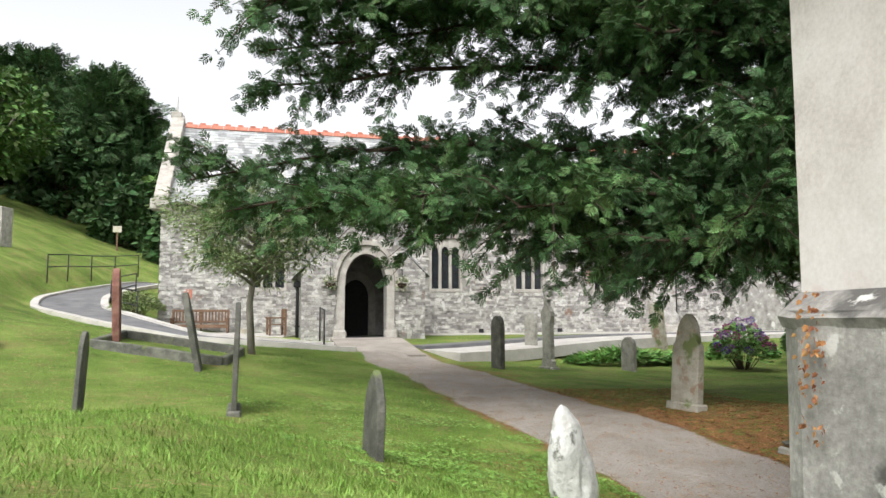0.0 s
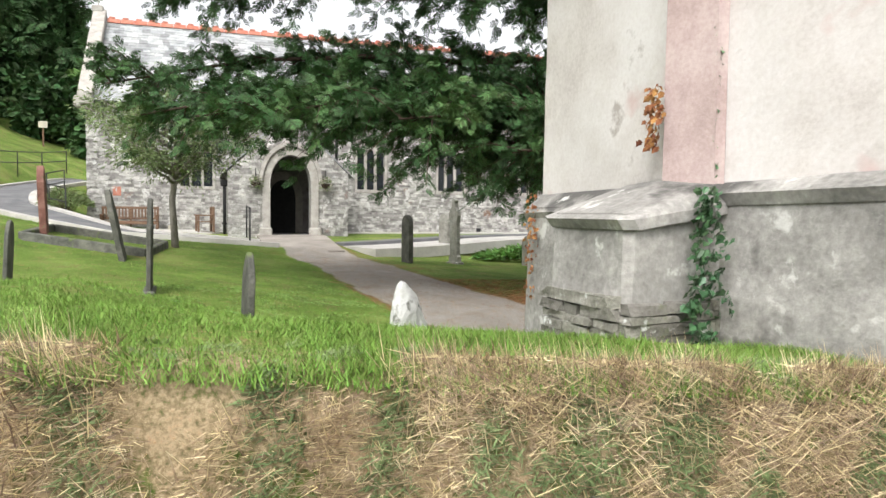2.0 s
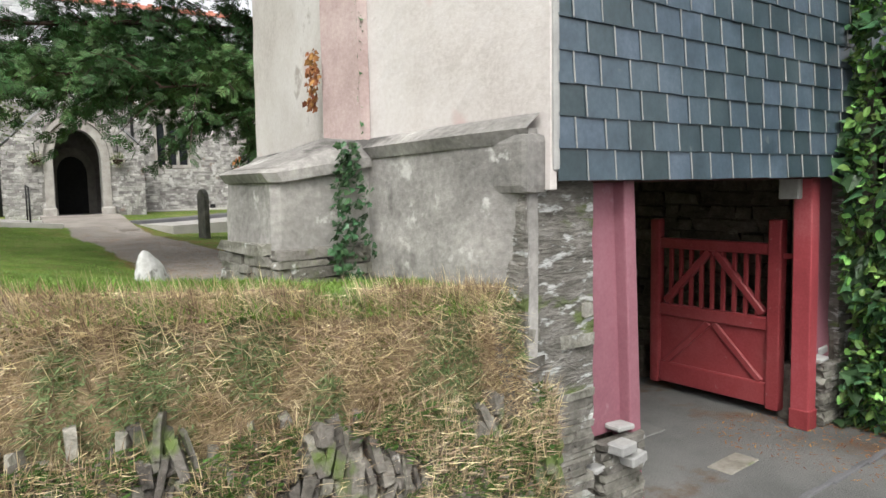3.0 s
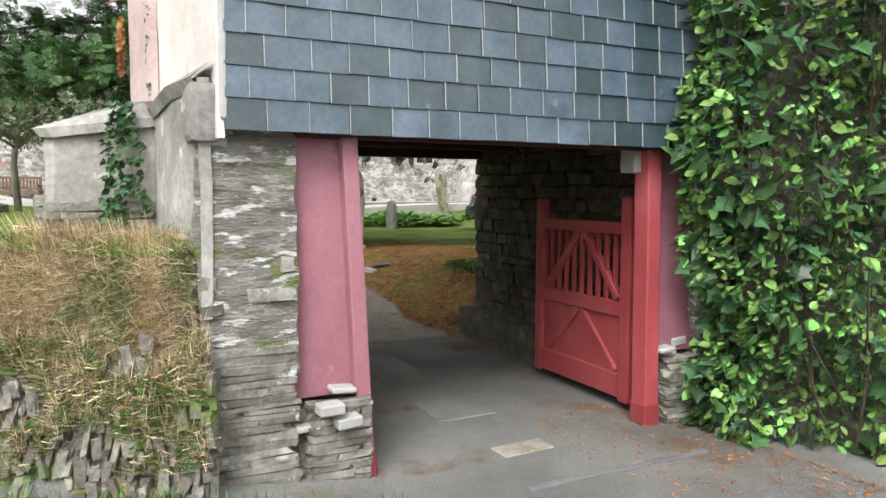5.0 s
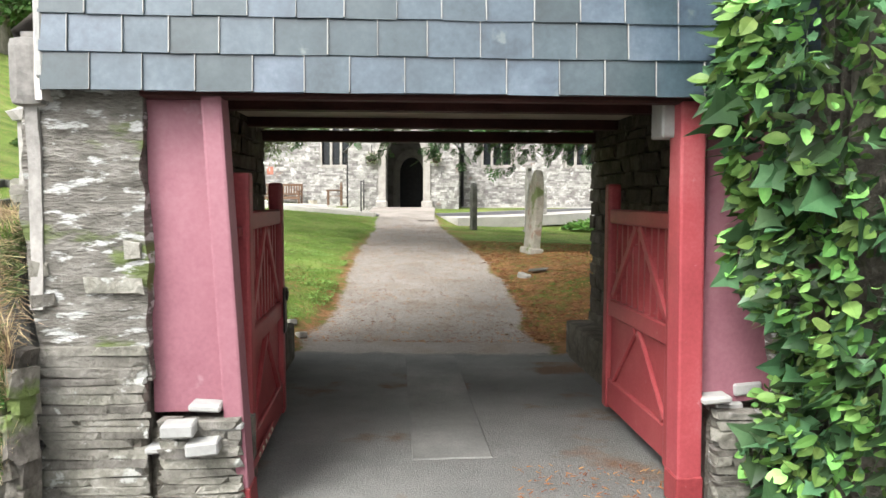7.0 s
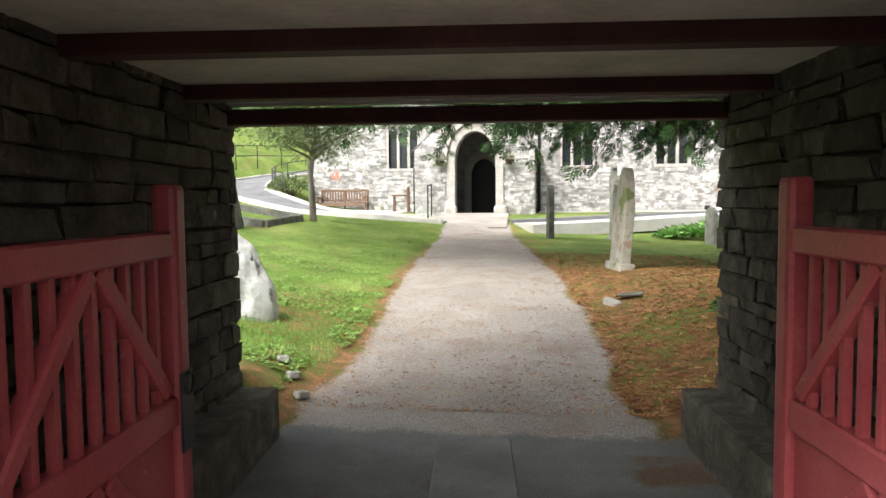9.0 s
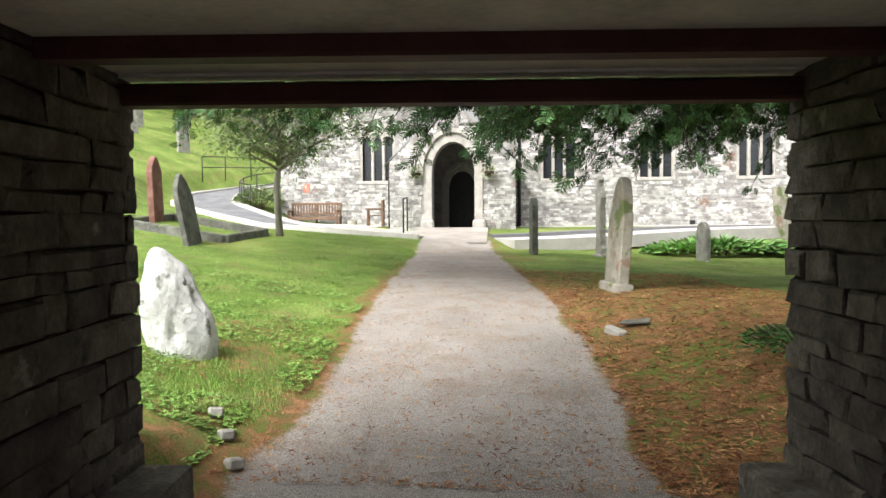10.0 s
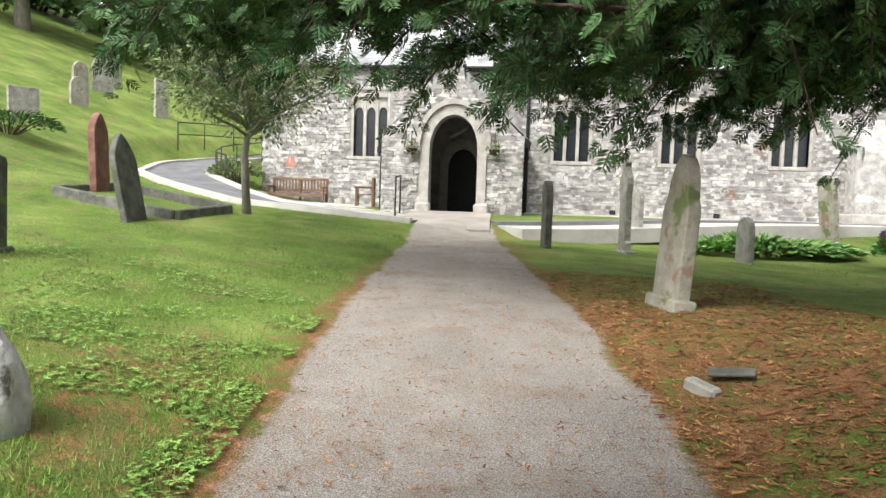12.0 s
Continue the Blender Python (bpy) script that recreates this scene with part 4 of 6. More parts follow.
def church_window(wx, ww):
    w = thing("window", pose(wx, NY + 0.12, ZS), "", "")
    w.parent = church
    bm = bmesh.new()
    box_bm(-0.09, 0, -0.13, 0.14, -0.1, ZT - ZS + 0.12, 0.012, 1, bm)
    box_bm(ww, ww + 0.09, -0.13, 0.14, -0.1, ZT - ZS + 0.12, 0.012, 1, bm)
    box_bm(0, ww, -0.13, 0.14, ZT - ZS - 0.02, ZT - ZS + 0.12, 0.012, 1, bm)
    part("window_frame", bm, M["dressed"], w, "pale dressed stone surround")
    part("window_sill", box_bm(-0.09, ww + 0.09, -0.16, 0.2, -0.12, 0.0, 0.015), M["dressed"], w)
    lw = (ww - 0.2) / 3
    H = ZT - ZS - 0.02
    for k in range(2):
        xm = lw * (k + 1) + 0.1 * k
        part("mullion", box_bm(xm, xm + 0.1, -0.06, 0.12, 0, H, 0.015), M["dressed"], w)
    for k in range(3):
        x0 = (lw + 0.1) * k
        pts = [(x0, H), (x0, H - 0.55)]
        for a in range(7):
            t = math.pi * (1 - a / 6)
            pts.append((x0 + lw / 2 + lw / 2 * math.cos(t), H - 0.55 + 0.26 * math.sin(t) ** 0.8))
        pts += [(x0 + lw, H - 0.55), (x0 + lw, H)]
        clean = [pts[0]]
        for p in pts[1:]:
            if math.hypot(p[0] - clean[-1][0], p[1] - clean[-1][1]) > 1e-3:
                clean.append(p)
        part("light_head", prism_bm(clean, -0.03, 0.1), M["dressed"], w)
        part("pane", box_bm(x0, x0 + lw, 0.05, 0.06, 0, H), M["dark_glass"], w, "dark leaded glass")
        for j in range(9):
            part("lead_bar", box_bm(x0, x0 + lw, 0.044, 0.05, 0.08 + 0.17 * j, 0.088 + 0.17 * j), M["black"], w)


for wx, ww in WIN:
    church_window(wx, ww)

# porch
PX0, PX1, PY, PEAVE, PAPEX = 0.95, 4.7, 20.34, 3.05, 4.95
DL, DR, SPRING, CROWN, ZB = 2.23, 3.5, 2.65, 3.62, 0.7


def arch(x0, x1, zs, zc, n=9):
    """Points of a slightly pointed arch from the left springing to the right."""
    half, rise = (x1 - x0) / 2, zc - zs
    out = []
    for i in range(n + 1):
        t = i / n
        a = math.pi / 2 * t
        out.append((x0 + half * (1 - math.cos(a)) ** 1.0, zs + rise * math.sin(a) ** 0.92))
    return out + [(x0 + x1 - x, z) for x, z in out[-2::-1]]


def gable(x0, x1, eave, apex):
    return [(x1, ZB), (x1, eave), ((x0 + x1) / 2, apex), (x0, eave), (x0, ZB)]


pw = part("porch_wall", prism_bm([(DL, ZB)] + arch(DL, DR, SPRING, CROWN) + [(DR, ZB)] + gable(PX0, PX1, PEAVE, PAPEX), PY, PY + 0.5), M["mortar"], church, "rubble porch front with arched doorway")
side_w = part("porch_side", box_bm(PX0, PX0 + 0.45, PY + 0.5, NY, ZB, PEAVE), M["church"], church, "rubble porch side wall")
part("porch_side", box_bm(PX1 - 0.45, PX1, PY + 0.5, NY, ZB, PEAVE), M["church"], church, "rubble porch side wall")
part("porch_floor", box_bm(PX0 + 0.45, PX1 - 0.45, PY, NY, 0.8, 1.06), M["tarmac"], church, "dark porch floor")
mx = (PX0 + PX1) / 2
part("porch_roof", prism_bm([(PX0 - 0.2, PEAVE - 0.1), (mx, PAPEX - 0.05), (PX1 + 0.2, PEAVE - 0.1), (mx, PAPEX + 0.16)], PY + 0.1, NY + 1.2), M["roof"], church, "slate porch roof")
# arch mouldings
outer, inner = arch(DL - 0.24, DR + 0.24, SPRING, CROWN + 0.26), arch(DL, DR, SPRING, CROWN)
part("arch_moulding", prism_bm([(DL - 0.24, ZB)] + outer + [(DR + 0.24, ZB), (DR, ZB)] + inner[::-1] + [(DL, ZB)], PY - 0.07, PY + 0.02), M["dressed"], church, "pale granite arch and jambs")
o2, i2 = arch(DL - 0.36, DR + 0.36, SPRING, CROWN + 0.4), arch(DL - 0.25, DR + 0.25, SPRING, CROWN + 0.275)
part("hood_mould", prism_bm(o2 + i2[::-1], PY - 0.15, PY + 0.02), M["dressed"], church, "granite hood mould")
for s, xb in ((-1, DL - 0.14), (1, DR + 0.14)):
    part("jamb_base", box_bm(xb - 0.2, xb + 0.2, PY - 0.14, PY + 0.1, ZB, 1.32, 0.05), M["dressed"], church, "granite jamb base")
# inner doorway, set in the nave wall
ii = arch(2.45, 3.35, 2.3, 2.95)
part("inner_arch", prism_bm([(2.2, 1.06)] + arch(2.2, 3.6, 2.3, 3.25) + [(3.6, 1.06), (3.35, 1.06)] + ii[::-1] + [(2.45, 1.06)], NY - 0.1, NY + 0.02), M["dressed"], church, "inner doorway surround")
# door borrows the iron black, so the porch's shade sits in its colour
part("inner_door", prism_bm([(2.45, 1.06)] + ii + [(3.35, 1.06)], NY - 0.04, NY - 0.015), M["black"], church, "inner door, black for the porch's shade")


def porch_keep(a, z, w, h):
    if z > PEAVE and abs(a - mx) > (PX1 - PX0) / 2 * (1 - (z - PEAVE) / (PAPEX - PEAVE)) - w / 2:
        return False
    lo, hi = DL - 0.2, DR + 0.2
    if lo - w / 2 < a < hi + w / 2 and z < CROWN + 0.22 and not (z > SPRING + 0.55 and abs(a - (DL + DR) / 2) > 0.62 + w / 2):
        return False
    return True


# rails, pipes and small fittings
def downpipe(x, y, z0, z1):
    vs, fs = tube([(x, y, z0), (x, y, z1 - 0.35), (x, y + 0.05, z1 - 0.2), (x, y + 0.05, z1)], [0.05] * 4, 8)
    dp = data_ob("downpipe", vs, fs, M["black"], church, True, "black cast-iron downpipe")
    part("hopper", box_bm(x - 0.12, x + 0.12, y - 0.1, y + 0.1, z1 - 0.1, z1 + 0.1, 0.03), M["black"], dp)
    for z in (z0 + 0.5, z0 + 1.8):
        part("bracket", box_bm(x - 0.075, x + 0.075, y - 0.02, y + 0.08, z, z + 0.05), M["black"], dp)


downpipe(4.82, NY - 0.1, 0.9, EAVE - 0.3)
downpipe(15.25, NY - 0.1, 1.0, EAVE - 0.3)
downpipe(0.86, PY + 0.5, 0.9, 2.7)
bt = part("buttress", prism_bm([(NY, 0.6), (NY - 0.75, 0.6), (NY - 0.75, 1.7), (NY - 0.6, 1.85), (NY - 0.6, 3.1), (NY, 4.1)], -14.95, -14.0, 0.02), M["church"], church, "dressed stone buttress", m=pose(0, 0, 0, 0, 0, 90))
part("plinth_course", box_bm(13.9, 15.05, NY - 0.85, NY, 0.7, 1.35, 0.03), M["dressed"], church, "stone plinth of the buttress")
for xv in (7.43, 10.45, 16.0):
    part("vent", box_bm(xv - 0.09, xv + 0.09, NY - 0.05, NY + 0.05, 1.1, 1.24, 0.005), M["black"], church, "dark iron air vent")
part("notice", box_bm(-2.65, -2.4, NY - 0.04, NY + 0.01, 2.3, 2.6, 0.005), M["ridge"], church, "small red-brown plaque")

# stonework, nearest to the doorway first
church_mesh = stone_meshes("stone", M["church"], 8, 0.07, 0.3)
lay("stone", courses(PX0, PX1, 0.85, PAPEX, 0.17, 0.09, porch_keep, 81), church_mesh, pw, 0.035, pose(0, PY + 0.005, 0), 300, (mx, 1.9), M["church_far"], 3.5, 82)
lay("stone", courses(WX, EX, 0.85, EAVE - 0.1, 0.155, 0.085, in_window, 83), church_mesh, south, 0.035, pose(0, NY + 0.005, 0), 300, (5.5, 2.0), M["church_far"], 3.5, 84)

# ---- kerbs, paving and the side path ----
def ribbon(name, line, half, lift, mat, depth=0.25, label="", category="", kind="structure", level=None):
    """A strip along a plan line, with real sides, following the ground."""
    vs, fs = [], []
    for i, p in enumerate(line):
        d = (line[min(i + 1, len(line) - 1)] - line[max(i - 1, 0)]).normalized()
        s = Vector((-d.y, d.x, 0)) * half
        zc = yard_z(p.x, p.y) if level is None else level(p)
        for q in (p + s, p - s):
            vs.append((q.x, q.y, zc + lift))
        for q in (p - s, p + s):
            vs.append((q.x, q.y, zc + lift - depth))
    for i in range(len(line) - 1):
        o = 4 * i
        fs += [(o, o + 4, o + 5, o + 1), (o + 1, o + 5, o + 6, o + 2), (o + 3, o + 7, o + 4, o)]
    n = len(vs)
    fs += [(0, 1, 2, 3), (n - 1, n - 2, n - 3, n - 4)]
    return tagged(data_ob(name, vs, fs, mat), label, category, kind=kind)


ribbon("side_path", side, 0.85, 0.03, M["tarmac"], 0.3, "dark tarmac side path curving uphill round the church", "path", level=side_level)
ribbon("kerb", offset(side, 0.95), 0.11, 0.10, M["pale_kerb"], 0.4, "pale concrete kerb along the side path", "kerb", level=side_level)
ribbon("kerb", offset(side, -0.95), 0.11, 0.10, M["pale_kerb"], 0.4, "pale concrete kerb along the side path", "kerb", level=side_level)
east = smooth_line([(4.2, 17.9), (6.5, 18.6), (9.5, 19.6), (12.5, 20.4), (16.0, 21.0), (24, 21.6)])
ribbon("paving", east, 1.75, 0.035, M["pale_kerb"], 0.3, "pale gravelled concrete apron beside the church", "paving")
ribbon("side_path", offset(east, 0.55), 0.42, 0.05, M["tarmac"], 0.3, "grey tarmac strip along the church", "path")
ribbon("porch_path", smooth_line([(2.95, 17.0), (2.9, 18.6), (2.86, 20.36)]), 1.05, 0.05, M["path"], 0.2, "gravel path widening before the porch", "path")
ribbon("paving", smooth_line([(PX0 - 0.2, 21.6), (-1.2, 22.3), (-3.4, 22.6)]), 0.85, 0.04, M["pale_kerb"], 0.2, "pale paving along the church wall", "paving")
ribbon("wall_foot", smooth_line([(4.8, 22.9), (10, 22.95), (18, 22.95)]), 0.6, 0.04, M["pale_kerb"], 0.2, "pale paving along the church wall", "paving")


# ---- headstones ----
def stone_outline(shape, w, h):
    k = w / 2
    if shape == "round":
        return [(-k, 0)] + [(-k * math.cos(math.pi * i / 10), h - k + k * math.sin(math.pi * i / 10)) for i in range(11)] + [(k, 0)]
    if shape == "gothic":
        z = h - 1.1 * w * 0.6
        a = [(-k, 0), (-k, z), (-k * 0.86, z + (h - z) * 0.3), (-k * 0.6, z + (h - z) * 0.6), (-k * 0.28, z + (h - z) * 0.87), (0, h)]
        return a + [(-x, q) for x, q in a[-2::-1]]
    if shape == "shouldered":
        z = h - 0.42 * w - 0.06
        a = [(-k, 0), (-k, z - 0.05), (-k * 0.95, z), (-k * 0.72, z + 0.02), (-k * 0.72, z + 0.06)]
        for i in range(1, 6):
            t = math.pi * i / 10
            a.append((-k * 0.72 * math.cos(t), z + 0.06 + (h - z - 0.06) * math.sin(t)))
        return a + [(-x, q) for x, q in a[-2::-1]]
    if shape == "ogee":
        a = [(-k, 0), (-k, h * 0.62), (-k * 0.93, h * 0.68), (-k * 0.78, h * 0.715), (-k * 0.74, h * 0.76), (-k * 0.64, h * 0.85), (-k * 0.44, h * 0.93), (-k * 0.2, h * 0.98), (0, h)]
        return a + [(-x, q) for x, q in a[-2::-1]]
    if shape == "finial":
        a = [(-k, 0), (-k, h * 0.1), (-k * 0.78, h * 0.13), (-k * 0.74, h * 0.62), (-k * 0.98, h * 0.72), (-k * 0.9, h * 0.78), (-k * 0.4, h * 0.86), (-k * 0.28, h * 0.91), (-k * 0.42, h * 0.95), (-k * 0.2, h * 0.985), (0, h)]
        return a + [(-x, q) for x, q in a[-2::-1]]
    return [(-k, 0), (-k, h - 0.03), (-k + 0.04, h), (k - 0.04, h), (k, h - 0.03), (k, 0)]


def headstone(x, y, w, h, t, yaw, shape, mat, label, lean=0.0, tip=0.0, sink=0.12, z=None):
    zz = (ground_z(x, y) if z is None else z)
    m = pose(x, y, zz, 0, 0, yaw) @ pose(0, 0, 0, lean, tip, 0)
    st = thing("headstone", m, label, "headstone", "churchyard headstones")
    bm = prism_bm([(a, b - (sink if b <= 0 else 0)) for a, b in stone_outline(shape, w, h)], -t / 2, t / 2)
    bmesh.ops.bevel(bm, geom=[e for e in bm.edges if abs(e.verts[0].co.y - e.verts[1].co.y) < 1e-5], offset=min(0.012, t * 0.15), segments=1, affect="EDGES")
    part("slab", bm, mat, st)
    if h > 0.8 and shape != "finial":
        part("inscription_panel", prism_bm([(a * 0.78, 0.28 * h + b * 0.62) for a, b in stone_outline(shape, w, h)], -t / 2 - 0.004, -t / 2 + 0.01), mat, st)
    part("foot", box_bm(-w / 2 - 0.05, w / 2 + 0.05, -t / 2 - 0.05, t / 2 + 0.05, -0.15, 0.1 if shape == "ogee" else 0.05, 0.02), mat, st) if shape in ("finial", "shouldered", "ogee") else None
    return st


headstone(5.99, 8.45, 0.52, 1.4, 0.13, 102, "ogee", M["stone_pale"], "tall pale shouldered headstone leaning over, green at its foot", 4.5)
headstone(5.11, 14.5, 0.5, 1.2, 0.12, 97, "round", M["stone_dark"], "dark narrow round-topped headstone beside the path")
headstone(6.56, 15.0, 0.5, 1.74, 0.12, 98, "finial", M["stone_a"], "tall slender grey headstone with pointed finial", 0, 1.5)
headstone(7.23, 17.88, 0.44, 1.1, 0.12, 110, "round", M["stone_a"], "grey round-headed headstone on the paving edge")
headstone(8.71, 15.05, 0.48, 0.84, 0.11, 100, "round", M["stone_a"], "small grey round-topped headstone in the grass")
headstone(11.5, 18.2, 0.5, 1.35, 0.12, 105, "square", M["stone_pale"], "pale square headstone leaning by the church", 0, 0, z=None).matrix_basis @= pose(0, 0, 0, -7, 0, 0)
headstone(9.3, 9.9, 0.6, 1.15, 0.12, 95, "round", M["stone_dark"], "dark headstone in the yew's shade")
headstone(-1.12, 11.85, 0.62, 1.32, 0.1, 92, "gothic", M["stone_dark"], "dark slate headstone leaning over its grave kerb", -11, 0)
headstone(-2.76, 13.6, 0.52, 1.36, 0.13, 97, "gothic", M["stone_red"], "rust-red pointed headstone behind a grave kerb", -2)
headstone(0.75, 4.3, 0.4, 0.62, 0.06, 96, "gothic", M["stone_dark"], "short weathered dark headstone on the lawn", 2, -2)
headstone(-0.36, 7.86, 0.72, 1.27, 0.06, 92, "shouldered", M["stone_dark"], "dark grey shouldered slate headstone on the lawn", 1)
headstone(-1.58, 5.9, 0.5, 0.86, 0.04, 97, "round", M["stone_dark"], "thin dark headstone on the lawn", 3)
# stones up the hill
for k, (hx, hy, hw, hh, sh, mk) in enumerate(((-9.0, 20.0, 0.8, 0.85, "square", "stone_a"), (-11.0, 25.5, 0.7, 1.0, "round", "stone_pale"), (-12.8, 28.3, 0.75, 1.0, "round", "stone_pale"), (-12.3, 29.0, 0.85, 1.6, "gothic", "stone_a"), (-13.0, 30.8, 0.8, 1.3, "round", "stone_a"), (-9.8, 29.0, 0.75, 1.5, "square", "stone_a"), (-16.5, 27.0, 0.8, 1.1, "round", "stone_pale"))):
    headstone(hx, hy, hw, hh, 0.12, 60 + 9 * (k % 3), sh, M[mk], "weathered grey headstone on the grassy slope")


def grave_kerb(pts, label):
    gk = thing("grave_kerb", pose(pts[0][0], pts[0][1], 0), label, "grave kerb")
    for (a, b), (c, d) in zip(pts, pts[1:] + pts[:1]):
        ln = math.hypot(c - a, d - b)
        za, zb = ground_z(a, b), ground_z(c, d)
        m = Matrix.Translation((-pts[0][0], -pts[0][1], 0)) @ pose(a, b, za, 0, -math.degrees(math.atan2(zb - za, ln)), math.degrees(math.atan2(d - b, c - a)))
        part("kerb_stone", box_bm(0, ln, -0.07, 0.07, -0.2, 0.15, 0.02), M["stone_dark"], gk, m=m)


grave_kerb([(-2.95, 12.65), (-0.75, 12.4), (-0.5, 13.9), (-2.75, 14.3)], "low mossy stone grave kerb round a grave")
grave_kerb([(-5.45, 10.2), (-4.25, 10.1), (-4.25, 12.0), (-5.45, 12.1)], "low grey stone grave kerb on the lawn")

# the limewashed boulder by the path
bm = bmesh.new()
bmesh.ops.create_icosphere(bm, subdivisions=5, radius=1)
hollows = [(Vector((0.75, -0.6, 0.28)).normalized(), 0.12), (Vector((0.85, -0.45, -0.35)).normalized(), 0.16), (Vector((-0.2, -0.9, -0.1)).normalized(), 0.14)]
for v in bm.verts:
    c = v.co.copy()
    t = max(0, min(1, (c.z + 1) / 2))
    w = (1 - 0.42 * t ** 1.9) * (0.93 + 0.07 * t)
    v.co = Vector((c.x * 0.27 * w + 0.06 * (1 - t), c.y * 0.21 * w, c.z * 0.56))
    p3 = v.co.copy()
    n3 = noise.noise(p3 * 4.0) * 0.03 + noise.noise(p3 * 11 + Vector((3, 1, 0))) * 0.012 + noise.noise(p3 * 28) * 0.008 + noise.noise(p3 * 60) * 0.004
    for hd, hr in hollows:
        n3 -= 0.05 * sstep(hr * 2, 0.0, (c - hd).length)
    v.co += c * n3
boulder = part("boulder", bm, M["white"], None, smooth=True, m=pose(2.32, 4.42, 0.62, 0, -9, 33) @ Matrix.Diagonal((1.05, 0.82, 0.98, 1)))
tagged(boulder, "upright limewashed boulder with dark bare patches beside the path", "boulder")

# slate fragments among the needles
fr = part("slate_fragment", box_bm(-0.14, 0.12, -0.05, 0.07, -0.008, 0.008, 0.004), M["stone_dark"], None, m=pose(5.86, 6.1, ground_z(5.86, 6.1) + 0.05, 8, -6, -18))
tagged(fr, "dark broken slate lying on needle litter", "slate")
fr = part("stone_fragment", box_bm(-0.11, 0.1, -0.04, 0.05, -0.05, 0.03, 0.015), M["stone_a"], None, m=pose(5.66, 5.98, ground_z(5.66, 5.98) + 0.03, 0, 10, -50))
tagged(fr, "pale broken stone lying on needle litter", "stone")
for fx, fy in ((3.15, 3.4), (3.3, 3.15), (3.0, 3.6)):
    fr = part("stone_fragment", box_bm(-0.06, 0.05, -0.045, 0.04, -0.04, 0.02, 0.012), M["stone_a"], None, m=pose(fx, fy, ground_z(fx, fy) + 0.03, 5, 12, 40 * fx))
    tagged(fr, "small grey stone lying at the passage mouth", "stone")


# ---- seats by the church wall ----
def slatted_seat(name, m, width, label):
    b = thing(name, m, label, "bench" if width > 1 else "chair")
    W = M["wood"]
    for x in (0.04, width - 0.04):
        part("leg", box_bm(x - 0.035, x + 0.035, -0.5, -0.44, 0, 0.62, 0.006), W, b)
        part("leg", box_bm(x - 0.035, x + 0.035, -0.04, 0.03, 0, 0.9, 0.006), W, b)
        part("armrest", box_bm(x - 0.045, x + 0.045, -0.54, 0.0, 0.62, 0.66, 0.01), W, b)
    if width > 1.2:
        part("leg", box_bm(width / 2 - 0.03, width / 2 + 0.03, -0.04, 0.03, 0, 0.85, 0.006), W, b)
    for k in range(5):
        part("seat_slat", box_bm(0, width, -0.5 + 0.095 * k, -0.42 + 0.095 * k, 0.42, 0.445, 0.004), W, b)
    part("apron", box_bm(0.05, width - 0.05, -0.5, -0.475, 0.34, 0.42, 0.004), W, b)
    part("top_rail", box_bm(0, width, -0.02, 0.03, 0.84, 0.92, 0.01), W, b)
    part("lower_rail", box_bm(0.05, width - 0.05, -0.015, 0.025, 0.5, 0.56, 0.005), W, b)
    n = int(width / 0.105)
    for k in range(n):
        x = 0.08 + (width - 0.16) * (k + 0.5) / n
        part("back_slat", box_bm(x - 0.025, x + 0.025, -0.005, 0.015, 0.56, 0.84, 0.003), W, b)
    return b


slatted_seat("bench", pose(-2.9, 23.0, yard_z(-2, 22.8) + 0.0), 1.75, "weathered slatted wooden bench against the church wall").matrix_basis = pose(-2.95, 22.95, 1.02, 0, 0, 0)
slatted_seat("armchair", pose(0.45, 21.95, 1.04, 0, 0, -82), 0.66, "weathered wooden garden armchair beside the porch")
pot = thing("planter", pose(-0.75, 22.6, 1.02), "white planter with small green plant by the chair", "planter")
bm = bmesh.new()
bmesh.ops.create_cone(bm, cap_ends=True, segments=20, radius1=0.12, radius2=0.17, depth=0.3)
part("pot", bm, M["plaster"], pot, m=pose(0, 0, 0.15))
tp = thing("flower_pot", pose(-3.15, 22.3, 1.05), "red terracotta pot by the bench", "pot")
bm = bmesh.new()
bmesh.ops.create_cone(bm, cap_ends=True, segments=20, radius1=0.13, radius2=0.2, depth=0.34)
part("pot", bm, M["ridge"], tp, m=pose(0, 0, 0.17))
bm = bmesh.new()
bmesh.ops.create_cone(bm, cap_ends=True, segments=20, radius1=0.22, radius2=0.22, depth=0.05)
part("rim", bm, M["ridge"], tp, m=pose(0, 0, 0.33))


# ---- handrails ----
def rail(pts, h, label, n_rails=2):
    r = thing("handrail", pose(pts[0][0], pts[0][1], yard_z(*pts[0])), label, "handrail")
    o = Vector((pts[0][0], pts[0][1], yard_z(*pts[0])))
    tops = []
    for x, y in pts:
        z = yard_z(x, y)
        vs, fs = tube([Vector((x, y, z - 0.1)) - o, Vector((x, y, z + h)) - o], [0.022, 0.022], 8)
        data_ob("post", vs, fs, M["black"], r, True)
        tops.append(Vector((x, y, z + h)) - o)
    for k in range(n_rails):
        vs, fs = tube([p - Vector((0, 0, 0.42 * k + 0.02)) for p in tops], [0.02] * len(tops), 8)
        data_ob("rail", vs, fs, M["black"], r, True)
    return r


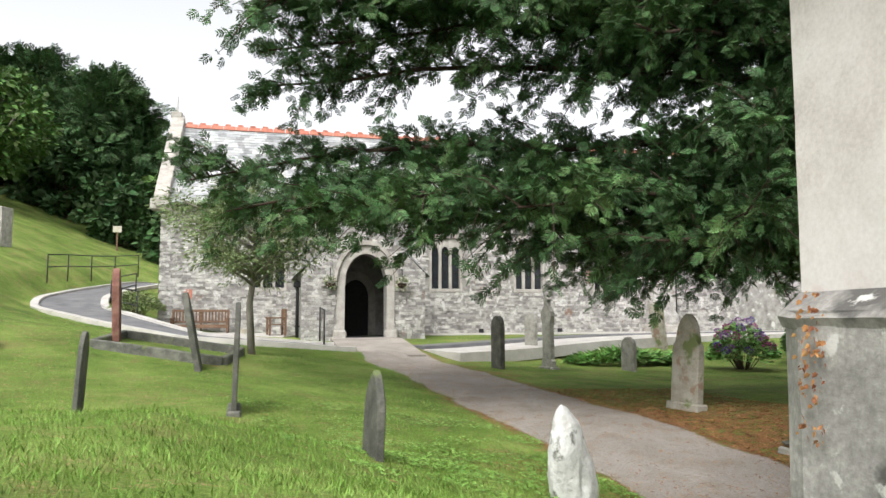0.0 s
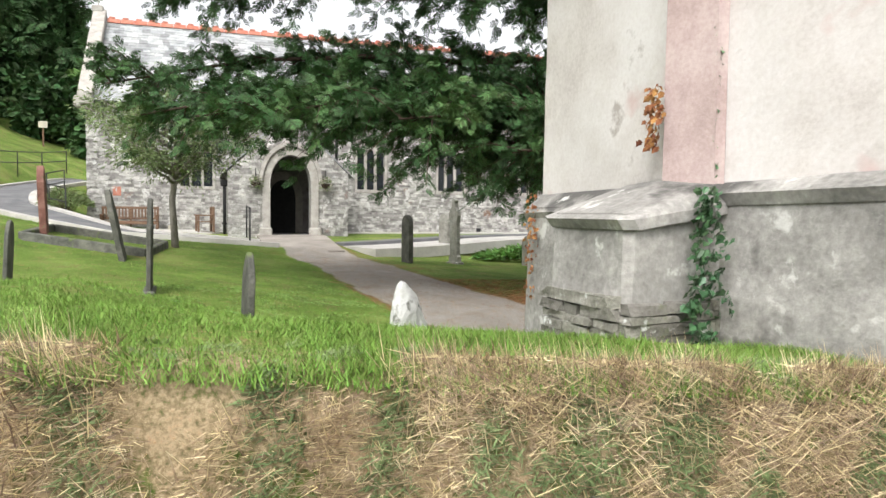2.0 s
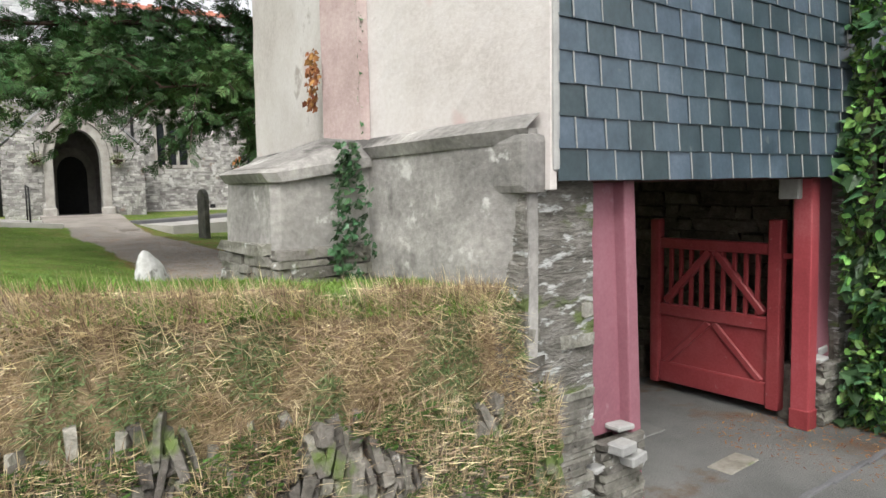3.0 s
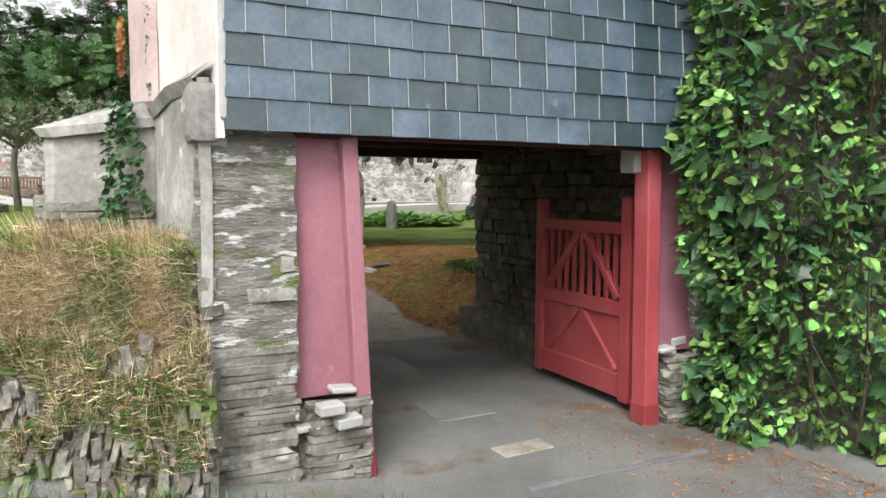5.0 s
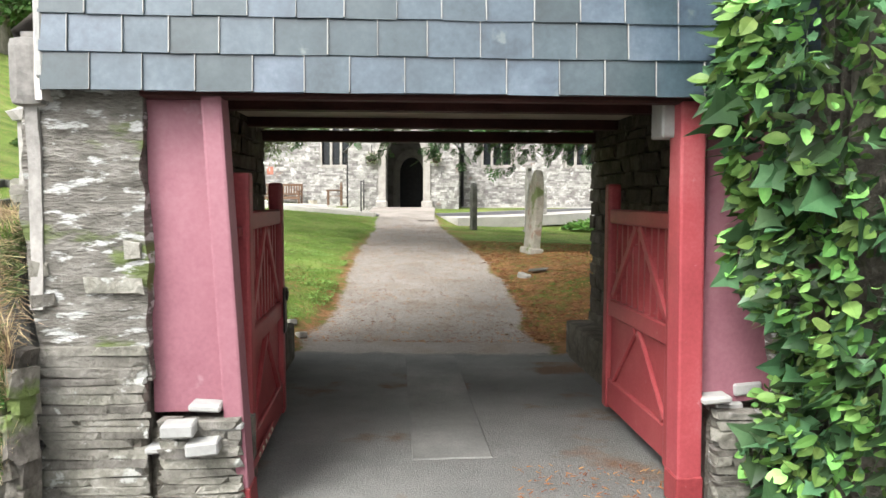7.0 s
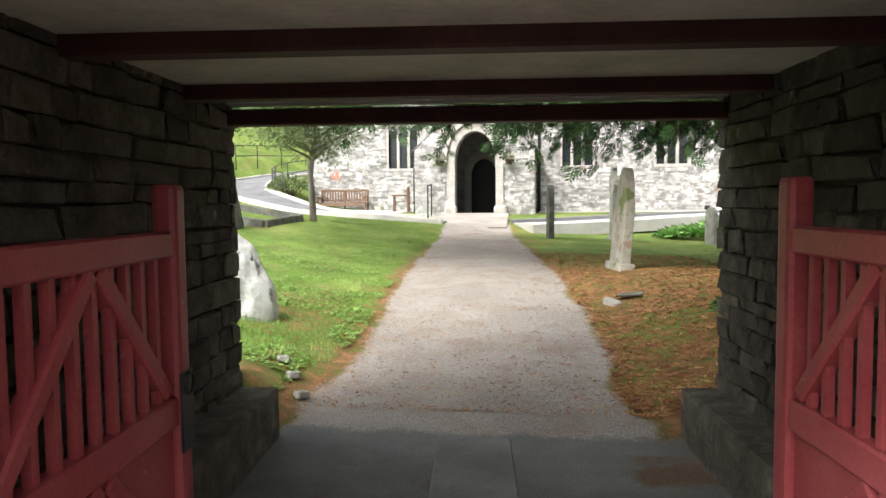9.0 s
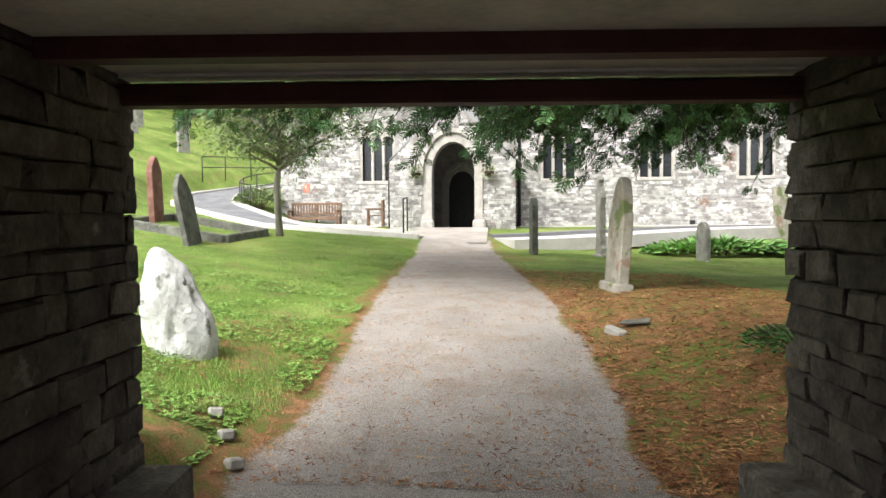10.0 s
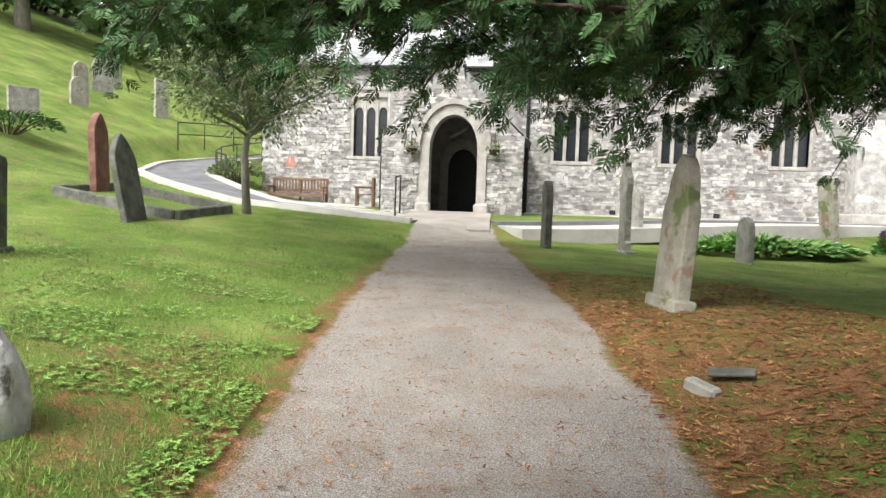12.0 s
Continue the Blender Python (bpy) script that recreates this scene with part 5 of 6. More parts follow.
pts = offset(side, -1.12)
rail([(pts[k].x, pts[k].y) for k in (28, 32, 36, 40, 45, 50)], 0.95, "thin black iron handrail beside the side path")
pts = offset(side, 1.3)
rail([(pts[k].x, pts[k].y) for k in (46, 50, 54, 58, 62)], 0.9, "thin black iron handrail on the slope above the path", 2)
rail([(1.55, 19.2), (1.5, 20.2)], 0.95, "short black handrail beside the porch", 1)
sg = thing("notice_sign", pose(-8.0, 40.0, yard_z(-8, 40)), "small white notice on a post under the trees", "sign")
part("post", box_bm(-0.04, 0.04, -0.04, 0.04, -0.1, 1.3, 0.01), M["wood"], sg)
part("board", box_bm(-0.22, 0.22, -0.06, -0.042, 1.0, 1.35, 0.01), M["plaster"], sg)

# hanging baskets beside the arch
for bx in (1.78, 3.95):
    hb = thing("hanging_basket", pose(bx, PY - 0.2, 2.72), "hanging basket of pale flowers and leaves by the arch", "basket", "porch baskets")
    vs, fs = tube([(0, 0.16, 0.42), (0, 0.02, 0.44), (0, 0, 0.4), (0, 0, 0.05)], [0.012] * 4, 6)
    data_ob("bracket", vs, fs, M["black"], hb, True)
    bm = bmesh.new()
    bmesh.ops.create_uvsphere(bm, u_segments=14, v_segments=8, radius=0.15)
    bmesh.ops.delete(bm, geom=[v for v in bm.verts if v.co.z > 0.02], context="VERTS")
    part("bowl", bm, M["bark"], hb, smooth=True)
    r = random.Random(int(bx * 10))
    lv, lf = leaf_shape("round")
    for nm, mt, cnt in (("leaves", M["leaf_small"], 120), ("flowers", M["plaster"], 70)):
        ms = []
        for _ in range(cnt):
            d = Vector((r.gauss(0, 1), r.gauss(0, 1), r.gauss(0.2, 1))).normalized()
            ms.append(mat4(rot_to(d, r.uniform(0, 6.3)), d * r.uniform(0.08, 0.22), r.uniform(0.04, 0.075)))
        v, f = scatter(lv, lf, ms)
        tagged(data_ob(nm, v, f, mt, hb), kind="stuff")

# ---- trees and plants ----
def bent(a, b, sag, n, r, wig=0.15):
    """Points of a wandering limb from a to b that rises or sags by sag in its middle."""
    a, b = Vector(a), Vector(b)
    out = []
    for i in range(n + 1):
        t = i / n
        p = a.lerp(b, t) + Vector((0, 0, sag * 4 * t * (1 - t)))
        if 0 < i:
            p += Vector((r.uniform(-wig, wig), r.uniform(-wig, wig), r.uniform(-wig, wig) * 0.6))
        out.append(p)
    return out


def along(pts, t):
    k = t * (len(pts) - 1)
    i = min(int(k), len(pts) - 2)
    return pts[i].lerp(pts[i + 1], k - i), (pts[i + 1] - pts[i]).normalized()


def yew_tree(x, y, tips, label, seed, shoots=38, per=27, size=0.225):
    r = random.Random(seed)
    z0 = ground_z(x, y)
    tree = thing("yew_tree", pose(0, 0, 0), label, "tree")
    vs, fs = tube([(x, y, z0 - 0.2), (x + 0.05, y, z0 + 0.5), (x - 0.1, y + 0.05, z0 + 2.5), (x, y, z0 + 5), (x + 0.1, y, z0 + 8), (x + 0.1, y, z0 + 11.5)], [0.75, 0.6, 0.5, 0.42, 0.25, 0.06], 16)
    data_ob("trunk", vs, fs, M["bark"], tree, True, "fluted reddish-brown trunk")
    ms = []
    lv, lf = [], []
    for tx, ty, tz in tips:
        d = math.hypot(tx - x, ty - y)
        start = (x, y, max(z0 + 1.6, min(z0 + 10, tz + 0.3 - 0.02 * d)))
        pts = bent(start, (tx, ty, tz), 0.05 * d, 9, r, 0.12)
        v, f = tube(pts, [0.085 * (1 - i / 9.5) * min(1, d / 5) + 0.01 for i in range(10)], 7)
        data_ob("limb", v, f, M["bark"], tree, True)
        n = int(shoots * max(0.5, d / 6))
        for k in range(n):
            t = 0.22 + 0.78 * (k + r.random()) / n
            p, dr = along(pts, t)
            side_d = dr.cross(Vector((0, 0, 1))).normalized() * r.choice((-1, 1))
            ln = r.uniform(0.55, 1.6) * (1.15 - 0.4 * t)
            out = (dr * r.uniform(0.2, 0.9) + side_d * r.uniform(0.1, 1.0) + Vector((0, 0, r.uniform(-0.7, 0.8)))).normalized()
            q = [p, p + out * ln * 0.5 + Vector((0, 0, 0.03)), p + out * ln + Vector((0, 0, -0.16 * ln))]
            v, f = tube(q, [0.014, 0.01, 0.004], 4)
            o = len(lv)
            lv += v
            lf += [tuple(o + a for a in b) for b in f]
            for j in range(per):
                s = (j + r.random()) / per
                c, e = along(q, s)
                sd = e.cross(Vector((0, 0, 1))).normalized() * (1 if j % 2 else -1)
                dirn = (e * r.uniform(0.4, 1.1) + sd * r.uniform(0.2, 1.0) + Vector((0, 0, r.uniform(-0.6, 0.4)))).normalized()
                c = c + Vector((r.gauss(0, 0.07), r.gauss(0, 0.07), r.gauss(0, 0.06)))
                ms.append(mat4(rot_to(dirn, r.uniform(-0.9, 0.9)), c, size * r.uniform(0.6, 1.2)))
    tagged(data_ob("twig_work", lv, lf, M["bark"], tree, False), kind="stuff")
    v, f = scatter(*SPRAY, ms)
    tagged(data_ob("crown", v, f, M["yew"], tree), "dense dark green yew foliage in drooping sprays", kind="stuff")
    return tree


YEW_LOW = [(-1.3, 11.2, 4.1), (-0.6, 10.4, 3.5), (0.2, 9.6, 3.3), (1.2, 8.2, 3.3), (1.0, 10.6, 3.3), (2.4, 9.2, 3.15), (3.0, 7.4, 3.15), (3.8, 8.8, 2.8), (4.8, 7.0, 2.75), (5.6, 8.4, 2.75), (4.6, 8.0, 3.4), (5.6, 6.6, 3.1)]
YEW_HIGH = [(0.0, 10.2, 5.4), (0.6, 9.4, 6.4), (1.6, 8.6, 6.4), (1.4, 10.6, 7.6), (-0.2, 9.8, 6.9), (0.8, 9.0, 7.8), (2.2, 9.2, 8.6), (3.4, 8.4, 8.2), (2.8, 8.0, 6.2), (3.0, 10.0, 7.4), (4.6, 9.0, 5.4), (-0.1, 9.5, 6.5), (-0.1, 9.8, 5.9), (0.1, 9.3, 7.4), (0.3, 9.0, 7.0), (1.9, 8.4, 7.3)]
# the thick of the crown, round the trunk
q = random.Random(17)
crown = []
for k in range(72):
    z = 2.3 + 9.2 * ((k + q.random()) / 72) ** 1.15
    a = q.uniform(0, 6.283)
    reach = (4.4 if z < 7 else 4.4 - 0.62 * (z - 7)) * q.uniform(0.6, 1.05)
    crown.append((8.9 + math.cos(a) * reach, 8.4 + math.sin(a) * reach * 0.85, z))
yew_tree(9.8, 8.9, YEW_LOW + YEW_HIGH + crown, "old spreading yew with drooping dark branches over the path", 5)


def leafy_tree(name, x, y, h, spread, base, trunk_r, mat, bark, label, n_limb, n_leaf, leaf, kind, seed, squash=1.0, pointed=False, z=None):
    """Trunk, limbs and a crown of leaves in uneven clumps."""
    r = random.Random(seed)
    z0 = ground_z(max(-60, x), min(70, y)) if z is None else z
    tree = thing(name, pose(x, y, z0), label, "tree")
    vs, fs = tube([(0, 0, -0.2), (r.uniform(-.1, .1), 0, h * 0.3), (r.uniform(-.2, .2), r.uniform(-.1, .1), h * 0.62), (0, 0, h * 0.95)], [trunk_r, trunk_r * 0.8, trunk_r * 0.5, trunk_r * 0.08], 10)
    data_ob("trunk", vs, fs, bark, tree, True)
    ms = []
    for k in range(n_limb):
        t = (k + r.random()) / n_limb
        zz = base + (h - base) * t
        prof = (1 - t) ** 0.75 * (0.55 + 0.45 * min(1, t * 4)) if pointed else math.sqrt(max(0.03, 1 - (2 * t - 0.9) ** 2 * 0.85))
        a = r.uniform(0, 2 * math.pi)
        rad = spread * prof * r.uniform(0.65, 1.08)
        tip = Vector((math.cos(a) * rad, math.sin(a) * rad * squash, zz + (0.12 * rad if not pointed else -0.05 * rad)))
        pts = bent((0, 0, max(base * 0.8, zz - 0.35 * rad)), tip, 0.02 * rad, 5, r, 0.04 * spread)
        v, f = tube(pts, [trunk_r * 0.35 * (1 - i / 5.3) + 0.004 for i in range(6)], 5)
        data_ob("limb", v, f, bark, tree, True)
        for c in range(4):
            p, d = along(pts, r.uniform(0.45, 1.0))
            p = p + Vector((r.gauss(0, 1), r.gauss(0, 1), r.gauss(0, 0.7))) * spread * 0.06
            cr = spread * r.uniform(0.1, 0.2)
            for _ in range(n_leaf // (n_limb * 4)):
                o = Vector((r.gauss(0, 1), r.gauss(0, 1), r.gauss(0, 0.7)))
                dr = (o.normalized() + Vector((0, 0, -0.15))).normalized()
                ms.append(mat4(rot_to(dr, r.uniform(-1.2, 1.2)), p + o * cr * 0.6, leaf * r.uniform(0.6, 1.3)))
    v, f = scatter(*(SPRAY if kind == "spray" else leaf_shape(kind)), ms)
    tagged(data_ob("crown", v, f, mat, tree), kind="stuff")
    return tree


leafy_tree("small_tree", -0.3, 14.2, 3.5, 1.9, 1.75, 0.085, M["leaf_small"], M["bark_grey"], "small grey-green tree with thin leaning trunk on the lawn", 44, 15000, 0.085, "lance", 21)
leafy_tree("cypress_tree", -10.8, 50, 9.8, 4.0, 0.6, 0.5, M["leaf_dark"], M["bark"], "tall dark conifer behind the church", 90, 9000, 0.95, "spray", 22)
leafy_tree("cypress_tree", -16.5, 54, 9.5, 4.2, 0.8, 0.5, M["leaf_dark"], M["bark"], "tall dark conifer on the hill", 80, 7000, 0.95, "spray", 23)
leafy_tree("broadleaf_tree", -14.8, 40, 6.8, 3.6, 1.8, 0.35, M["leaf_mid"], M["bark_grey"], "green broadleaf tree on the grassy hill", 60, 9000, 0.3, "round", 24)
leafy_tree("broadleaf_tree", -21.0, 36, 8.0, 4.4, 2.0, 0.4, M["leaf_mid"], M["bark_grey"], "green broadleaf tree on the grassy hill", 60, 9000, 0.32, "round", 25)
for k, (wx, wy, wh) in enumerate(((-6.0, 46, 6.5), (-8.5, 43, 5.0), (-12.5, 47, 7), (-17, 47, 8), (-22, 46, 9), (-27, 44, 10), (-3.5, 50, 7), (-5.0, 40, 3.6), (-32, 40, 11), (-30, 30, 10))):
    leafy_tree("woodland_tree", wx, wy, wh * 0.75, wh * 0.42, 0.3, 0.25, M["leaf_dark"] if k % 3 else M["leaf_mid"], M["bark"], "dark green tree at the wood's edge", 36, 4200, 0.42, "round", 40 + k)
for k, (wx, wy, wh) in enumerate(((24, 34, 12), (33, 30, 13), (30, 16, 11), (26, 6, 10))):
    leafy_tree("woodland_tree", wx, wy, wh, wh * 0.48, 0.6, 0.3, M["leaf_dark"], M["bark"], "dark green tree beyond the churchyard", 36, 3600, 0.5, "round", 60 + k)


def bush(name, x, y, w, d, h, n, size, kind, mat, label, seed, flowers=None):
    """A low plant: stems fanning from its foot, with leaves over an uneven mound."""
    r = random.Random(seed)
    z0 = ground_z(x, y)
    b = thing(name, pose(x, y, z0), label, "plant")
    lv, lf, ms, fl = [], [], [], []
    for k in range(28):
        a = r.uniform(0, 6.283)
        q = r.random() ** 0.5
        tip = Vector((math.cos(a) * w / 2 * q, math.sin(a) * d / 2 * q, h * (1 - 0.45 * q * q) * r.uniform(0.75, 1.05)))
        v, f = tube([(tip.x * 0.2, tip.y * 0.2, -0.03), (tip.x * 0.6, tip.y * 0.6, tip.z * 0.55), tuple(tip)], [0.012, 0.008, 0.003], 4)
        o = len(lv)
        lv += v
        lf += [tuple(o + i for i in t) for t in f]
    for _ in range(n):
        a = r.uniform(0, 6.283)
        q = r.random() ** 0.5
        top = h * math.sqrt(max(0.05, 1 - 0.85 * q * q)) * (0.8 + 0.3 * noise.noise((x + math.cos(a) * q * w, y + math.sin(a) * q * d, 2)))
        zz = top * r.uniform(0.35, 1.0) ** 0.6
        dr = Vector((math.cos(a) * (0.3 + q), math.sin(a) * (0.3 + q), r.uniform(-0.3, 0.7))).normalized()
        ms.append(mat4(rot_to(dr, r.uniform(-0.8, 0.8)), (math.cos(a) * q * w / 2, math.sin(a) * q * d / 2, zz), size * r.uniform(0.6, 1.3)))
    data_ob("stalk", lv, lf, M["bark"], b)
    v, f = scatter(*leaf_shape(kind), ms)
    tagged(data_ob("leaves", v, f, mat, b), kind="stuff")
    if flowers:
        for j, fm in enumerate(flowers):
            for _ in range(11):
                a = r.uniform(0, 6.283)
                q = r.random() ** 0.6
                c = Vector((math.cos(a) * q * w / 2, math.sin(a) * q * d / 2, h * math.sqrt(max(0.1, 1 - 0.8 * q * q)) * r.uniform(0.7, 1.05)))
                ps = []
                for _ in range(40):
                    o = Vector((r.gauss(0, 1), r.gauss(0, 1), r.gauss(0.3, 0.8))).normalized()
                    ps.append(mat4(rot_to(o, r.uniform(0, 6)), c + o * 0.075, 0.05))
                v, f = scatter(*leaf_shape("round"), ps)
                data_ob("flower_head", v, f, fm, b)
    return b


petal = [material("petal_" + n, [tuple(c * 0.8 for c in col), col], 9, 40, 0.6, 0, vary=0.25, island=True) for n, col in (("pink", (0.5, 0.1, 0.3)), ("purple", (0.22, 0.12, 0.48)), ("mauve", (0.42, 0.2, 0.5)))]
bush("hydrangea", 11.7, 14.7, 1.7, 1.4, 1.25, 1400, 0.13, "round", M["leaf_ivy"], "hydrangea bush with pink and purple flower heads", 71, petal)
bush("fern_patch", 9.6, 16.6, 3.6, 1.2, 0.42, 2600, 0.2, "lance", M["leaf_ivy"], "low green leafy patch before the church", 72)
bush("shrub", -3.9, 22.4, 1.5, 2.2, 0.9, 1800, 0.12, "lance", M["leaf_small"], "green shrub in the bend of the side path", 73)
bush("shrub", -7.6, 17.6, 2.6, 1.6, 0.7, 2200, 0.12, "lance", M["leaf_mid"], "rough green clump on the slope", 74)
bush("fern", 6.8, 4.6, 0.9, 1.0, 0.22, 900, 0.06, "lance", M["leaf_mid"], "fern growing by the passage wall", 75)
bush("shrub", 14.6, 15.5, 1.6, 1.4, 2.2, 2000, 0.12, "round", M["leaf_mid"], "yellow-green shrub beyond the hydrangea", 76)

# ---- climber over the wall to the right of the gate ----
hedge_line = smooth_line([(6.08, -0.42), (6.16, -0.66), (6.45, -1.05), (7.1, -1.55), (8.4, -2.1), (11.0, -2.8)], 10)
hw = ribbon("wall_east", offset(hedge_line, 0.5), 0.3, 2.6, M["pier_core"], 3.0, "rubble wall hidden by climbers", "wall", level=lambda p: 0.0)
climber = thing("climber", pose(6.3, -0.3, 0), "dense bramble and ivy hanging over the wall beside the gate", "climber")
r = random.Random(91)
sets = {"ivy": [], "round": [], "lance": []}
lens = [0.0]
for a, b in zip(hedge_line, hedge_line[1:]):
    lens.append(lens[-1] + (b - a).length)
O = Vector((6.3, -0.3, 0))


def hedge_at(s):
    i = max(k for k in range(len(lens)) if lens[k] <= s + 1e-9)
    i = min(i, len(hedge_line) - 2)
    a, b = hedge_line[i], hedge_line[i + 1]
    d = (b - a).normalized()
    return a + d * (s - lens[i]), Vector((d.y, -d.x, 0))


for k in range(23000):
    s = lens[-1] * r.random() ** 1.35 * 0.999
    z = 3.7 * r.random()
    p, nrm = hedge_at(s)
    if nrm.x > 0:
        nrm = -nrm
    bulge = 0.16 * min(1.0, z / 1.4) + 0.4 * noise.noise((s * 1.5, z * 1.5, 5)) + 0.14 * noise.noise((s * 5, z * 5, 9)) + 0.22 * max(0, z - 1.7) * min(1, s + 0.35)
    deep = r.random() ** 2 * 0.3
    c = p + nrm * (bulge - deep) + Vector((0, 0, z))
    if s < 0.35:
        c.x = max(c.x, 6.02 + 0.3 * noise.noise((z * 2.1, 4, 1)) + (0.12 if z < 0.5 else 0.0) - 0.3 * sstep(1.2, 1.6, z) * sstep(2.3, 1.9, z))
    dr = (nrm * r.uniform(0.2, 1.0) + Vector((r.uniform(-0.6, 0.6), r.uniform(-0.6, 0.6), r.uniform(-0.9, 0.35)))).normalized()
    kind = "ivy" if r.random() < 0.35 else ("round" if r.random() < 0.75 else "lance")
    size = r.uniform(0.03, 0.095) * (1.9 if kind == "ivy" and r.random() < 0.3 else 1) * (1.4 if kind == "lance" else 1)
    sets[kind].append(mat4(rot_to(dr, r.uniform(-0.9, 0.9)), c - O, size))
for kind, ms in sets.items():
    v, f = scatter(*leaf_shape(kind), ms)
    tagged(data_ob({"ivy": "ivy_leaves", "round": "bramble_leaves", "lance": "narrow_leaves"}[kind], v, f, {"ivy": M["ivy_dark"], "round": M["leaf_ivy"], "lance": M["leaf_mid"]}[kind], climber), kind="stuff")
lv, lf = [], []
for k in range(70):
    s = 0.7 + (lens[-1] - 0.7) * r.random() ** 1.6 * 0.99
    p, nrm = hedge_at(s)
    if nrm.x > 0:
        nrm = -nrm
    z = r.uniform(0, 2.6)
    a = p - O + nrm * r.uniform(-0.1, 0.1) + Vector((0, 0, z))
    b = a + Vector((r.uniform(-0.35, 0.35), r.uniform(-0.35, 0.35), r.uniform(0.3, 1.0)))
    v, f = tube([a, a.lerp(b, 0.5) + nrm * 0.12, b], [0.008, 0.006, 0.003], 4)
    o = len(lv)
    lv += v
    lf += [tuple(o + i for i in t) for t in f]
tagged(data_ob("bramble_stem", lv, lf, M["bark"], climber), kind="stuff")

# ivy on the lychgate's buttress
ivy = thing("ivy", GATE @ pose(-1.93, 1.14, 1.15), "patch of ivy climbing the cement buttress", "ivy")
ms = []
for k in range(320):
    t = r.random()
    z = 0.85 * t
    wd = 0.03 + 0.11 * math.sin(math.pi * min(1, 0.15 + 0.8 * t)) * (0.8 + 0.5 * noise.noise((t * 5, 1, 1)))
    a = r.uniform(-wd, wd) + 0.02
    c = Vector((-0.1 - a, -0.03 - r.uniform(0, 0.05), z)) if a > -0.08 else Vector((0.02 - r.uniform(0, 0.05), a, z))
    dr = Vector((-0.4, r.uniform(-0.6, 0.6) - 0.3, r.uniform(-0.9, 0.1))).normalized()
    ms.append(mat4(rot_to(dr, r.uniform(-0.6, 0.6)), c, r.uniform(0.03, 0.065)))
for k in range(80):
    z = 0.85 + 0.9 * r.random()
    ms.append(mat4(rot_to((-0.3, r.uniform(-0.8, 0.5), -0.5), r.uniform(-0.6, 0.6)), (0.05 + r.uniform(-0.03, 0.0), 0.08 + r.uniform(-0.025, 0.025), z), r.uniform(0.02, 0.045)))
v, f = scatter(*leaf_shape("ivy"), ms)
tagged(data_ob("leaves", v, f, M["ivy_dark"], ivy), kind="stuff")
rusty = thing("dead_ivy", GATE @ pose(-1.99, 1.52, 2.2), "rusty dead ivy clinging to the render", "ivy")
ms = [mat4(rot_to((-0.3, r.uniform(-1, 1), -0.7), r.uniform(-0.6, 0.6)), (-0.03 - 0.03 * r.random(), r.gauss(0, 0.03), 0.35 * r.random() + 0.02), r.uniform(0.02, 0.05)) for _ in range(110)]
ms += [mat4(rot_to((-0.3, r.uniform(-1, 1), -0.7), r.uniform(-0.6, 0.6)), (-0.045 - 0.012 * r.random(), 1.25 + 0.05 * math.sin(k * 0.7) + r.gauss(0, 0.025), -0.95 + 0.75 * r.random()), r.uniform(0.015, 0.04)) for k in range(110)]
v, f = scatter(*leaf_shape("ivy"), ms)
tagged(data_ob("leaves", v, f, M["needles"], rusty), kind="stuff")

# ---- the bank along the lane: upright slates below, dry turf above ----
bank = part("bank_wall", box_bm(-6, 3.12, 0.0, 0.06, -0.3, 0.1), M["pier_core"], None)
bank.data.transform(pose(0, 0, 0))
tagged(bank, "hedge-bank of upright slates under dry turf along the lane", "wall", kind="structure")
slab_mesh = stone_meshes("upright_slate", M["bank_stone"], 6, 0.14, 0.2)
r = random.Random(101)
n_parts = 0
joined = [[] for _ in slab_mesh]
x = 3.14
while x > -5.5:
    w = r.uniform(0.018, 0.046)
    z = lane_z(x) - 0.05
    top = 0.72 + 0.06 * (2.6 - x) + r.uniform(-0.07, 0.06)
    while z < top:
        h = r.uniform(0.06, 0.17)
        yy = bank_y(x) + 0.075 + 0.1 * (z - lane_z(x)) + r.uniform(-0.035, 0.03)
        m = pose(x, yy, z + h / 2, -6, r.uniform(-22, 22), -7 + r.uniform(-18, 18)) @ Matrix.Diagonal((w * 1.15, 0.13, h, 1))
        k = r.randrange(6)
        if n_parts < 300:
            ob = new("upright_slate", slab_mesh[k])
            ob.parent = bank
            ob.matrix_basis = m
            n_parts += 1
        else:
            joined[k].append(np.array(m))
        z += h * 0.93
    x -= w * 0.95
for k, ms in enumerate(joined):
    v, f = scatter([tuple(q.co) for q in slab_mesh[k].vertices], [tuple(p.vertices) for p in slab_mesh[k].polygons], ms)
    tagged(data_ob("slate_masonry", v, f, M["bank_stone"], bank), kind="stuff")

# ---- unseen plain wall, added to close the lane and cut low sky light ----
sky_blocker = part("wall_south", box_bm(-24, 30, -8.4, -7.8, -0.5, 2.2, 0.05), M["pier_core"], None)
tagged(sky_blocker, "added unseen rubble wall across the lane, blocking low sky light", "wall", kind="structure")

# ---- grass, dry stalks and litter ----
def blade_tuft(n, seed, spread, lean, wide=0.06):
    """A small tuft of tapering blades, one unit high."""
    q = random.Random(seed)
    vs, fs = [], []
    for _ in range(n):
        a = q.uniform(0, 6.283)
        bx, by = q.gauss(0, spread), q.gauss(0, spread)
        h = q.uniform(0.6, 1.1)
        l = lean * q.uniform(0.2, 1.2)
        dx, dy = math.cos(a), math.sin(a)
        wx, wy = -dy * wide, dx * wide
        o = len(vs)
        vs += [(bx - wx, by - wy, 0), (bx + wx, by + wy, 0), (bx + dx * l, by + dy * l, h)]
        fs += [(o, o + 1, o + 2)]
    return vs, fs


